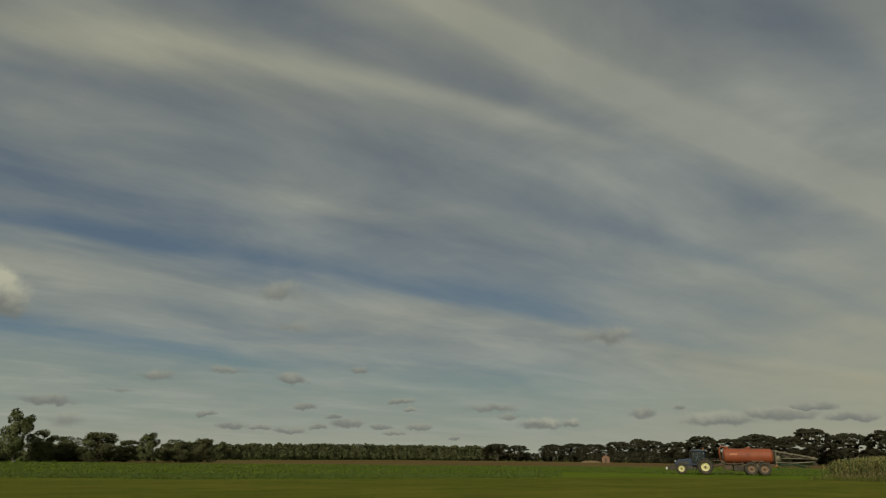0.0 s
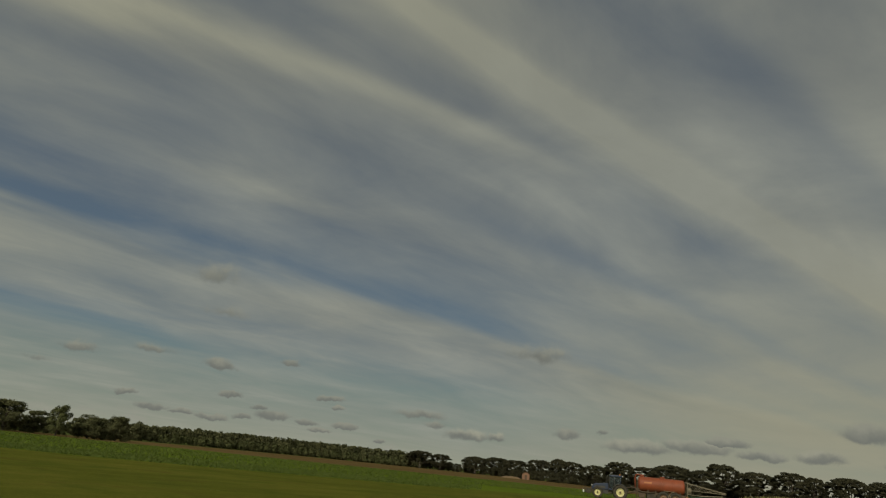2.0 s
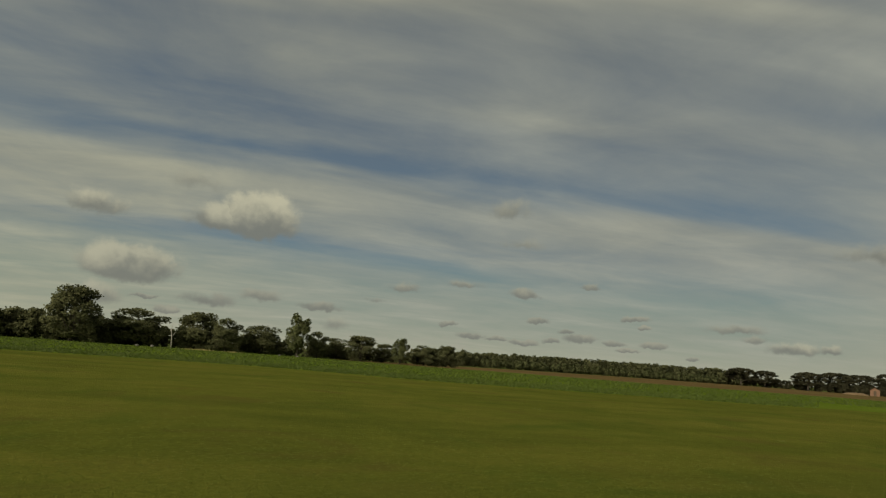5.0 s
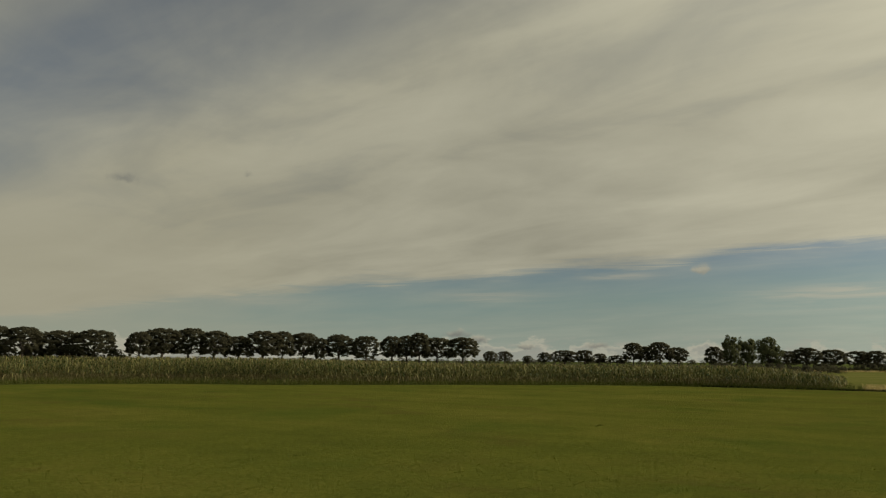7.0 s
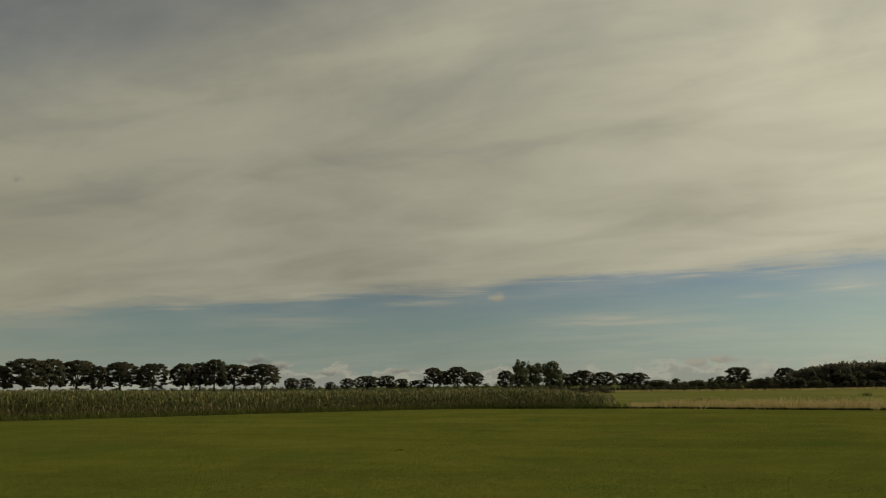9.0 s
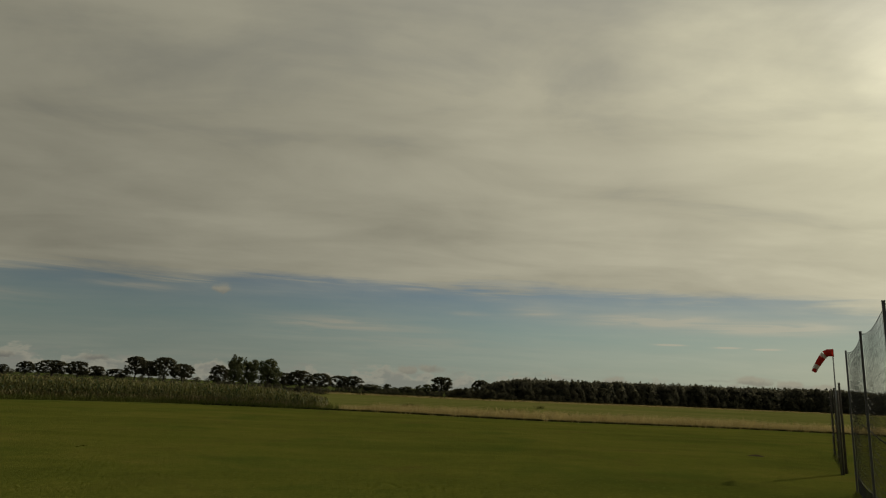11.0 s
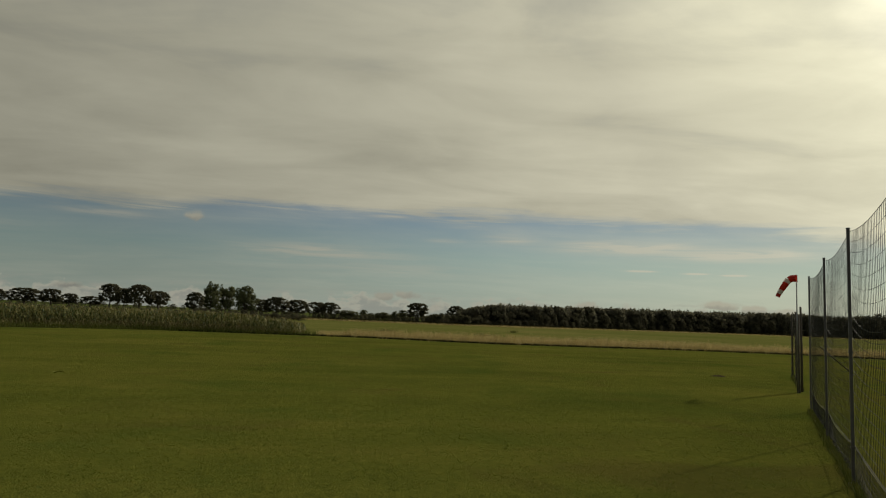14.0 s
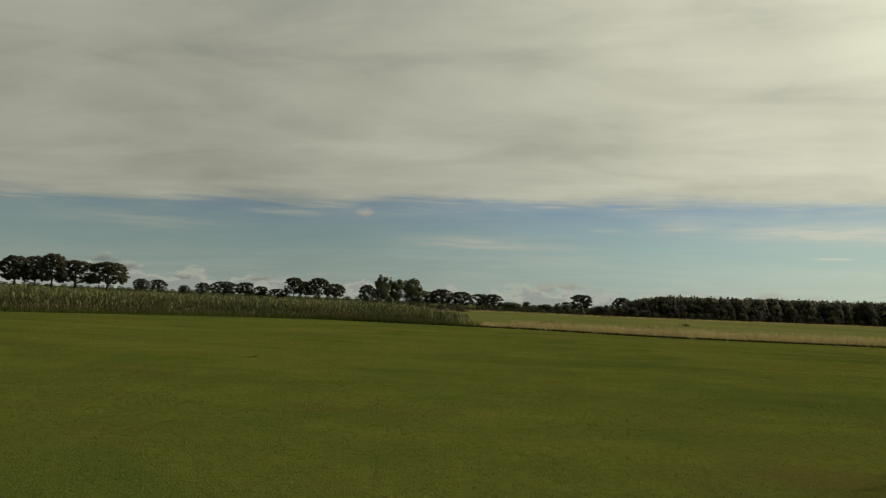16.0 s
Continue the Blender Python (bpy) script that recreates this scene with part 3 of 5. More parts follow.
EDGE = [(-75, 62), (-44, 57), (-39, 55), (-34.6, 52.6), (-30, 50), (-25.5, 48.2), (-21, 46.8), (-16, 47), (-9, 48.8), (0, 49.6), (9, 51), (17, 49.4), (27, 47.6), (40, 46.6),
        (50, 49.4), (58, 51.2), (66, 50), (79, 52.6), (84, 55), (92.4, 63), (97, 66), (101.5, 69), (106, 71.5), (113, 75), (118, 72), (124, 66), (130, 59.5), (139.4, 54.8), (148.4, 52), (157.5, 51.6),
        (162, 53.7), (171, 58.3), (180, 59.7), (192, 62)]
ground = sheet_ground("ground", [polar(a, 4500) for a in range(0, 360, 6)], -0.03, FAR_FIELD, "dull green farmland reaching to the horizon", "ground")
lawn_line = ring(EDGE, 3.0)
lawn = sheet_ground("lawn", lawn_line + [polar(a, 90) for a in (215, 240, 262)], 0.0, LAWN, "short mown green grass strip with faint mowing bands", "lawn")
pasture = sheet_ground("pasture", [polar(a, 46) for a in (-75, -43, -22, -4)] + [polar(a, r) for a, r in ((3, 161), (-9, 161), (-18, 163), (-25, 187), (-34, 240), (-43, 305), (-55, 330), (-75, 340))], -0.012, PASTURE,
                       "green and straw coloured pasture behind the dry verge")
CROP_FAR = ((192, 150), (176, 155), (165, 150), (157, 136), (149, 146), (139, 134), (130, 146), (121, 154), (110, 185), (104, 150))
crop_field = sheet_ground("crop_field", [polar(a, r - 1) for a, r in EDGE if a > 105] + [polar(a, r) for a, r in CROP_FAR], -0.010, BEET,
                          "bright green low leafy crop in a flat field")
stubble = sheet_ground("stubble_field", [polar(a, r - 2) for a, r in CROP_FAR[2:]]
                       + [polar(a, r) for a, r in ((98, 330), (110, 335), (124, 345), (133, 335), (140, 300), (149, 240), (157, 190), (165, 168))], -0.014, STUBBLE,
                       "brown harvested stubble strip before the far trees")


# ---- grass ----
def blades(places, height, width, lean, per):
    """Grass blades as narrow leaning leaves at each place (n x 3)."""
    p = np.repeat(places, per, axis=0)
    k = len(p)
    a = rng.uniform(0, 2 * np.pi, k)
    p = p + np.stack([rng.normal(0, 0.02, k), rng.normal(0, 0.02, k), np.zeros(k)], -1)
    side = np.stack([np.cos(a), np.sin(a), np.zeros(k)], -1) * (width * rng.uniform(0.6, 1.3, k))[:, None]
    b = rng.uniform(0, 2 * np.pi, k)
    h = height * rng.uniform(0.5, 1.3, k)
    top = np.stack([np.cos(b) * lean * h, np.sin(b) * lean * h, h], -1)
    return np.stack([p - side, p + side, p + side * 0.25 + top, p - side * 0.25 + top], 1)


def scatter(az0, az1, r0, r1, count):
    a, r = np.radians(rng.uniform(az0, az1, count)), np.sqrt(rng.uniform(r0 * r0, r1 * r1, count))
    return np.stack([-r * np.sin(a), r * np.cos(a), np.zeros(count)], -1)


def thinning(count, r0, r1):
    """Places round the eye that grow sparser with distance, down to none."""
    a, r = np.radians(rng.uniform(0, 360, count)), r0 + (r1 - r0) * (1 - np.sqrt(rng.uniform(0, 1, count)))
    return np.stack([-r * np.sin(a), r * np.cos(a), np.zeros(count)], -1)


near = blades(np.concatenate([scatter(0, 360, 0.1, 4.0, 16500), thinning(52000, 4.0, 17.0)]), 0.014, 0.0034, 1.5, 4)
tagged(new("lawn_grass", quads_mesh("lawn_grass", near, BLADE)), "short mown grass blades of the lawn", "grass", kind="stuff")
clumps = []
for c in scatter(-5, 190, 9, 30, 10):
    k = rng.integers(5, 14)
    q = c + np.stack([rng.normal(0, 0.10, k), rng.normal(0, 0.10, k), np.zeros(k)], -1)
    clumps.append(blades(q, 0.026, 0.005, 1.2, 4))
tagged(new("grass_tufts", quads_mesh("grass_tufts", np.concatenate(clumps), VERGE)), "loose tufts of coarser grass in the lawn", "grass", kind="stuff")


def along_edge(az0, az1, count, off0, off1):
    """Random places beside the lawn's edge, pushed outwards."""
    a = rng.uniform(az0, az1, count)
    r = np.interp(a, [e[0] for e in EDGE], [e[1] for e in EDGE]) + rng.uniform(off0, off1, count)
    a = np.radians(a)
    return np.stack([-r * np.sin(a), r * np.cos(a), np.zeros(count)], -1)


verge = np.concatenate([blades(along_edge(-75, -5, 8000, 0.9, 5.5), 0.30, 0.013, 0.6, 3), blades(along_edge(-75, -15, 5000, 1.6, 5.5), 0.34, 0.014, 0.6, 3)]
                       + [blades(c + np.stack([rng.normal(0, 0.55, 24), rng.normal(0, 0.55, 24), np.zeros(24)], -1), rng.uniform(0.26, 0.62), 0.016, 0.6, 3) for c in along_edge(-75, -8, 520, 1.2, 5.0)])
tagged(new("dry_verge", quads_mesh("dry_verge", verge, DRY)), "strip of tall dry straw-coloured grass beside the lawn", "grass", kind="stuff")
verge = np.concatenate([blades(along_edge(-4, 108, 7000, 0.0, 1.2), 0.22, 0.012, 0.5, 3), blades(along_edge(-5, 108, 4000, 0.2, 1.3), 0.4, 0.014, 0.6, 3)])
tagged(new("green_verge", quads_mesh("green_verge", verge, VERGE)), "rough green grass margin along the lawn's edge", "grass", kind="stuff")
# low dark strip between the lawn and the dry verge
tagged(new("dark_verge", quads_mesh("dark_verge", blades(along_edge(-75, 6, 6500, 0.1, 0.8), 0.11, 0.016, 0.7, 3), DARK_GRASS)), "strip of low dark grass beside the lawn", "grass", kind="stuff")
FAR_DITCH = ring([(4, 161), (-9, 161), (-18, 163), (-25, 187), (-34, 240), (-43, 305), (-55, 330), (-66, 335)], 0.08)


def beside(line, count, off0, off1):
    """Random places along a line of places, pushed outwards from the eye."""
    pick = rng.integers(0, len(line), count)
    p = np.array([line[i][:] for i in pick])
    return p * (1 + rng.uniform(off0, off1, count) / np.linalg.norm(p, axis=1))[:, None]


far_ditch = blades(beside(FAR_DITCH, 6500, 0, 1.8), 0.62, 0.07, 0.5, 3)
tagged(new("far_ditch", quads_mesh("far_ditch", far_ditch, DARK_GRASS)), "dark rough growth along the pasture's far ditch", "grass", kind="stuff")
far_straw = blades(beside(FAR_DITCH, 7000, -6, -0.5), 0.36, 0.04, 0.6, 3)
tagged(new("far_straw", quads_mesh("far_straw", far_straw, DRY)), "thin line of dry grass along the pasture's far edge", "grass", kind="stuff")
tussocks = [blades(c + np.stack([rng.normal(0, 0.35, 26), rng.normal(0, 0.25, 26), np.zeros(26)], -1), 0.34, 0.03, 0.7, 4) for c in np.concatenate([scatter(-20, -3, 56, 66, 6), scatter(-40, -20, 62, 95, 2)])]
tagged(new("pasture_tussocks", quads_mesh("pasture_tussocks", np.concatenate(tussocks), VERGE)), "scattered coarse weed tussocks in the pasture", "grass", kind="stuff")
rows_at = along_edge(107, 192, 26000, 0, 84)
reach = np.hypot(rows_at[:, 0], rows_at[:, 1])
bearing = np.degrees(np.arctan2(-rows_at[:, 0], rows_at[:, 1])) % 360
rows_at = rows_at[(bearing > 126) | (reach > 86) & (reach < 150)]          # a bare track where the tanker drives
leaves = np.concatenate([blades(rows_at, 0.12, 0.040, 0.9, 4), blades(along_edge(127, 192, 8000, 0, 14), 0.11, 0.034, 0.9, 4)])
tagged(new("crop_leaves", quads_mesh("crop_leaves", leaves, material("beet_leaf", (0.070, 0.102, 0.014), (0.112, 0.144, 0.024), scale=0.1, fine=2.0, rough=0.6, island=0.8, through_light=0.2))),
       "broad green leaves of a low field crop", "crop", kind="stuff")


# ---- maize ----
def maize():
    """Rows of maize plants behind the lawn's edge: stalks, hanging leaves and tassels."""
    line = np.array([p[:2] for p in ring([(-3.0, 49.2)] + [e for e in EDGE if -1 < e[0] < 105] + [(107.5, 72.5)], 0.13)])
    ways = np.gradient(line, axis=0)
    out = np.stack([-ways[:, 1], ways[:, 0]], -1)
    out /= np.linalg.norm(out, axis=1)[:, None]
    out *= np.sign((out * line).sum(1))[:, None]
    pad = np.pad(out, ((30, 30), (0, 0)), mode="edge")
    out = np.stack([np.convolve(pad[:, j], np.ones(61) / 61, mode="valid") for j in (0, 1)], -1)
    out /= np.linalg.norm(out, axis=1)[:, None]
    green, dry = [], []
    for row in range(11):
        p = line + out * (1.2 + 0.7 * row) + rng.normal(0, 0.05, line.shape)
        az = np.degrees(np.arctan2(-p[:, 0], p[:, 1]))
        h = np.interp(az, [-4, -2.2, 0, 4, 15, 27, 35, 42, 60, 75, 83, 92, 99, 104, 106, 108.5], [0.6, 0.85, 1.12, 1.28, 1.26, 1.3, 1.46, 1.60, 1.62, 1.66, 1.82, 1.92, 2.0, 1.9, 1.6, 0.8])
        h = h * rng.uniform(0.86, 1.08, len(p))
        k = len(p)
        base = np.concatenate([p, np.zeros((k, 1))], 1)
        tip = base + np.stack([rng.normal(0, 0.06, k), rng.normal(0, 0.06, k), h], -1)
        for s in (np.array([0.014, 0, 0]), np.array([0, 0.014, 0])):
            dry.append(np.stack([base - s, base + s, tip + s * 0.4, tip - s * 0.4], 1))
        for j in range(7):
            f = 0.14 + 0.80 * j / 6
            a = rng.uniform(0, 2 * np.pi, k)
            o = np.stack([np.cos(a), np.sin(a), np.zeros(k)], -1)
            c = np.stack([-np.sin(a), np.cos(a), np.zeros(k)], -1) * 0.034
            at = base + (tip - base) * f
            length = rng.uniform(0.24, 0.50, k)[:, None] * (1.0 - 0.35 * f)
            rise = rng.uniform(0.08, 0.26, k)[:, None]
            mid = at + o * length * 0.55 + np.array([0, 0, 1.0]) * rise
            end = at + o * length + np.array([0, 0, 1.0]) * (rise - rng.uniform(0.12, 0.36, k)[:, None])
            (green if j > 1 else dry).append(np.stack([at - c * 0.5, at + c * 0.5, mid + c, mid - c], 1))
            (green if j > 1 else dry).append(np.stack([mid - c, mid + c, end + c * 0.15, end - c * 0.15], 1))
        for _ in range(3):
            a = rng.uniform(0, 2 * np.pi, k)
            o = np.stack([np.cos(a) * 0.06, np.sin(a) * 0.06, np.full(k, 0.17)], -1)
            c = np.stack([-np.sin(a), np.cos(a), np.zeros(k)], -1) * 0.008
            dry.append(np.stack([tip - c, tip + c, tip + o + c * 0.5, tip + o - c * 0.5], 1))
    field_thing = empty("maize_field", "tall ripening maize standing in rows beside the lawn", "maize", kind="stuff")
    for name, q, mt in (("leaves", green, CORN), ("stalks", dry, CORN_DRY)):
        ob = part(name, quads_mesh(name, np.concatenate(q), mt), mt, field_thing)
        tagged(ob, kind="stuff")


maize()


# ---- trees ----
def crown_cards(lobes, count, size, seed):
    """Leaf clumps over the shells of several lobes (x, y, z, rx, rz)."""
    g = np.random.default_rng(seed)
    lobes = np.array(lobes, float)
    area = lobes[:, 3] * lobes[:, 3]
    pick = g.choice(len(lobes), count, p=area / area.sum())
    v = g.normal(size=(count, 3))
    v /= np.linalg.norm(v, axis=1)[:, None]
    r = g.uniform(0.35, 1.0, count) ** 0.4 * g.uniform(0.75, 1.22, count)
    L = lobes[pick]
    c = L[:, :3] + v * r[:, None] * np.stack([L[:, 3], L[:, 3], L[:, 4]], -1)
    a = g.normal(size=(count, 3))
    a /= np.linalg.norm(a, axis=1)[:, None]
    b = np.cross(a, g.normal(size=(count, 3)))
    b /= np.linalg.norm(b, axis=1)[:, None]
    s = size * g.uniform(0.5, 1.3, count)[:, None]
    a, b = a * s, b * s * 0.7
    return np.stack([c - a, c - b * 0.8 + a * 0.15, c + a, c + b - a * 0.1], 1)


def lobes_of(kind, seed):
    """The lobes of a crown for a tree ten metres tall and ten wide."""
    g = random.Random(seed)
    out = []
    if kind in ("oak", "round"):                         # a broad dome of small leaf layers over open limbs; the oak flatter on top
        n, square, low, mid = (230, 2.1, -0.55, 4.5) if kind == "oak" else (200, 2.0, -0.75, 4.9)
        swell = [(g.uniform(0.04, 0.09), g.randint(2, 5), g.uniform(0, 6.3)) for _ in range(3)]
        holes = [(g.uniform(0, 6.3), g.uniform(-0.55, 0.3), g.uniform(0.2, 0.36)) for _ in range(8)]
        for i in range(n):
            t, c = i * 2.39996 + g.uniform(-0.2, 0.2), 1 - (1 - low) * (i + 0.5) / n + g.uniform(-0.05, 0.05)
            c = max(-0.98, min(0.98, c))
            if any(abs((t - ht + math.pi) % (2 * math.pi) - math.pi) < hw and abs(c - hc) < hw for ht, hc, hw in holes):
                continue
            k = (1 + sum(a * math.sin(f * t + p + 2.5 * c) for a, f, p in swell)) * (g.uniform(0.84, 1.0) if i % 5 else g.uniform(0.35, 0.8))
            r = 3.7 * k * (1 - abs(c) ** square) ** (1 / square)
            rise = 4.1 * (1 - (1 - c) ** 1.3) if c > 0 else 3.6 * c
            out.append((r * math.cos(t), r * math.sin(t), mid + rise * (k if i % 5 == 0 else 1 + 0.05 * math.sin(3 * t + seed)), g.uniform(0.28, 0.66), g.uniform(0.18, 0.40)))
        g.shuffle(out)
    elif kind == "bush":
        for i in range(44):
            t, z = g.uniform(0, 2 * math.pi), g.uniform(0.5, 9.0)
            r = 3.9 * math.sqrt(max(0.10, 1 - (z / 10.2) ** 2)) * g.uniform(0.55, 1.0)
            out.append((r * math.cos(t), r * math.sin(t), z, g.uniform(0.8, 1.35), g.uniform(0.6, 1.1)))
        out += [(0, 0, 8.6, 1.3, 1.2), (0, 0, 4, 2.8, 3.0)]
    elif kind == "upright":
        for i in range(40):
            t, z = g.uniform(0, 2 * math.pi), g.uniform(1.7, 9.3)
            r = 3.3 * math.sqrt(max(0.06, 1 - ((z - 4.8) / 5.4) ** 2)) * g.uniform(0.4, 1.0)
            out.append((r * math.cos(t), r * math.sin(t), z, g.uniform(0.7, 1.15), g.uniform(0.7, 1.3)))
        out += [(0, 0, 5, 1.9, 2.8)]
    else:
        for i in range(9):
            z = 1.5 + i * 0.95
            out.append((g.uniform(-0.3, 0.3), g.uniform(-0.3, 0.3), z, 3.4 * (1 - i / 10.5) + 0.2, 0.8))
    return out


TREES = {}


def tree_meshes(kind, variant):
    """Trunk with limbs, and crown, of one variant; ten metres tall and wide."""
    if (kind, variant) in TREES:
        return TREES[kind, variant]
    seed = 31 * variant + len(kind) * 101
    g = random.Random(seed)
    lobes = lobes_of(kind, seed)
    fork = {"oak": 2.4, "round": 2.4, "bush": 0.8, "upright": 1.6}.get(kind, 6.0)
    s = Shape()
    lean = g.uniform(-0.25, 0.25)
    s.tube([(0, 0, -0.1), (0.05, 0, 0.3), (lean * 0.5, 0.05, fork * 0.6), (lean, 0, fork), (lean, 0.1, fork + 2.2), (lean * 0.5, 0, 8.0)], [0.42, 0.30, 0.25, 0.22, 0.14, 0.04], 7)
    for x, y, z, rx, rz in lobes[:14]:
        z0 = fork * g.uniform(0.8, 1.25)
        top = Vector((x * 0.85, y * 0.85, max(z, z0 + 0.4)))
        start = Vector((lean, 0, z0))
        bend = start.lerp(top, 0.5) + Vector((x * 0.12, y * 0.12, 0.25))
        s.tube([start, bend, top], [0.12, 0.075, 0.03], 5, caps=False)
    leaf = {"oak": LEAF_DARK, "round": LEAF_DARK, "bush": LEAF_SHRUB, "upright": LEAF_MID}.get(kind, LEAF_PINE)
    count = {"oak": 10500, "round": 11500, "bush": 10000, "upright": 9000}.get(kind, 2600)
    cards = crown_cards(lobes, count, 0.21, seed)
    TREES[kind, variant] = (s.mesh("trunk", BARK, True), quads_mesh("crown", cards, leaf, leaf_normals(cards, np.array([0, 0, 4.5]))))
    return TREES[kind, variant]


TREE_LABELS = {"oak": "broad dark oak with a flat-topped open crown", "round": "round dark green broadleaf tree", "bush": "dense dark green bushy tree reaching to the ground",
               "upright": "upright lighter green tree with dense foliage", "pine": "dark pointed conifer"}


def tree(kind, az, dist, height, width, group, label=""):
    i = (int(az * 7) + int(dist)) % 5
    trunk, crown = tree_meshes(kind, i)
    ob = empty("tree", label or TREE_LABELS[kind], "tree", group)
    p, full = polar(az, dist, -0.03), 6.4 if kind in ("oak", "round") else 7.0
    ob.matrix_basis = Matrix.Translation(p) @ pose(0, 0, 0, 0, 0, (az * 53) % 360) @ Matrix.Diagonal((width / full, width / full, height / 8.5, 1))
    part("trunk", trunk, BARK, ob)
    part("crown", crown, LEAF_DARK, ob)
    return ob


def stand(rows, dist, group, kind_of):
    """Trees by bearing, angle of the top over the horizon and width, in degrees, at one distance."""
    for i, (az, top, wide) in enumerate(rows):
        d = dist + (i * 7) % 5 * 2.5
        tree(kind_of(i, top, wide), az, d, EYE + d * math.tan(radians(top)), d * radians(wide), group)


AVENUE = "avenue of trees behind the maize"
stand(((51.8, 1.94, 1.7), (50.1, 2.26, 2.8), (48.1, 2.28, 2.5), (46.2, 2.15, 2.2), (44.3, 1.75, 2.3), (42.3, 2.19, 2.7), (40.8, 2.2, 1.6), (39.1, 2.12, 2.3), (37.6, 1.63, 1.1), (36.1, 1.98, 2.4), (33.8, 1.81, 2.1),
       (31.6, 1.9, 1.8), (30.3, 1.96, 1.6), (29.2, 2.2, 1.7), (27.7, 1.85, 2.3), (25.5, 1.87, 2.4)), 292, AVENUE, lambda i, t, w: "round" if i in (10, 8) else "oak")
stand(((88.6, 0.8, 1.3), (86.5, 1.64, 3.2), (84.0, 1.05, 2.6), (81.3, 2.07, 3.2), (78.1, 1.87, 2.1), (75.9, 1.49, 1.7), (73.7, 1.92, 2.3), (71.3, 2.2, 2.3), (69.9, 2.15, 1.7), (68.0, 1.59, 1.6), (65.8, 2.21, 3.1),
       (63.5, 2.3, 3.1), (61.4, 2.16, 2.1), (59.6, 2.11, 2.3), (57.1, 1.9, 3.0), (55.0, 2.0, 2.7)), 296, AVENUE,
      lambda i, t, w: "bush" if t < 1.2 else ("upright" if i == 5 else ("round" if i in (1, 3, 4) else "oak")))
stand(((91.4, 1.92, 4.6), (95.6, 1.75, 2.2), (97.2, 1.75, 1.9), (99.2, 1.9, 2.6), (101.3, 1.69, 1.6), (102.8, 1.87, 2.3), (105.1, 1.79, 2.5), (107.4, 2.04, 2.4), (109.0, 1.53, 1.8), (111.1, 1.73, 3.0), (113.1, 1.37, 2.3),
       (115.1, 1.55, 2.2), (117.0, 1.2, 1.9)), 272, "old trees along the far road", lambda i, t, w: "round" if i % 3 else "oak")
stand(((118.8, 1.24, 1.8), (119.9, 1.43, 1.3), (121.4, 1.15, 2.1), (123.4, 1.0, 2.2), (124.9, 1.01, 2.1), (126.7, 0.97, 1.9), (129.6, 0.85, 1.6), (131.3, 1.0, 2.0)), 318, "old trees along the far road",
      lambda i, t, w: "oak" if i % 2 else "round")
stand(((23.1, 0.73, 1.0), (21.9, 0.73, 1.15), (19.9, 0.4, 0.75), (18.5, 0.66, 1.0), (16.8, 0.82, 2.0), (15.1, 0.84, 1.4), (13.9, 0.59, 1.1), (12.5, 0.47, 1.2), (11.2, 1.48, 1.35), (10.2, 1.18, 1.1), (9.1, 1.51, 1.7),
       (7.7, 1.11, 1.4)), 330, "scattered trees beyond the maize", lambda i, t, w: "oak" if t > 1 else "round")
stand(((5.0, 1.1, 1.2), (3.8, 1.76, 1.5), (2.6, 1.66, 1.5), (1.0, 1.6, 2.0), (-0.2, 0.79, 1.3), (-1.5, 1.02, 1.7), (-3.2, 0.88, 1.6), (-4.8, 0.78, 1.5), (-6.0, 0.79, 1.4), (-7.6, 0.22, 1.8), (-8.9, 0.3, 0.8), (-9.5, 0.09, 0.7),
       (-10.6, 0.18, 1.6), (-11.6, 0.31, 0.7), (-12.2, 0.41, 0.8), (-13.5, 1.05, 1.75), (-15.3, 0.19, 2.1), (-16.8, 0.94, 1.3)), 236, "scattered trees beyond the pasture",
      lambda i, t, w: "upright" if t > 1.5 else ("bush" if t < 0.5 else "round"))
NEAR = "trees and shrubs along the field edge"
stand(((184.8, 2.99, 3.8), (180.3, 1.89, 4.3), (175.9, 1.99, 3.7), (173.6, 1.73, 2.4), (170.8, 1.41, 3.7), (167.8, 2.44, 2.0), (166.1, 1.3, 1.7), (164.6, 0.94, 2.3), (162.4, 1.23, 2.6), (160.5, 0.76, 1.6), (159.1, 1.15, 1.7),
       (157.0, 0.86, 2.4), (155.1, 0.96, 1.6)), 148, NEAR, lambda i, t, w: "upright" if i in (5, 10) else "bush")


def far_wood(name, label, az0, az1, dist, depth, height, count, kinds, leaf, seed, cards_each=1100, broad=1.0, least=0.82):
    """Distant woodland: many crowns standing close together, in one mesh."""
    g = np.random.default_rng(seed)
    cards, norms = [], []
    for i in range(count):
        az = az0 + (az1 - az0) * (i + g.uniform(0, 1)) / count
        kind = kinds[g.integers(len(kinds))]
        h = height(az) * g.uniform(least, 1.06)
        wd = h * broad * (g.uniform(0.45, 0.62) if kind == "pine" else g.uniform(0.75, 1.15))
        q = crown_cards(lobes_of(kind, int(g.integers(1000))), cards_each, 0.55, int(g.integers(1 << 30)))
        p = polar(az, dist(az) + g.uniform(0, depth))
        norms.append(leaf_normals(q, np.array([0, 0, 4.0])))
        cards.append(q * np.array([wd / 10, wd / 10, h / 10]) + np.array(p[:]))
    return tagged(new(name, quads_mesh(name, np.concatenate(cards), leaf, np.concatenate(norms))), label, "woodland", kind="stuff")


WOOD_AT = ((-75, -60, -45, -34, -25, -17), (345, 342, 322, 258, 204, 186))


def wood_dist(a):
    return np.interp(a, *WOOD_AT)


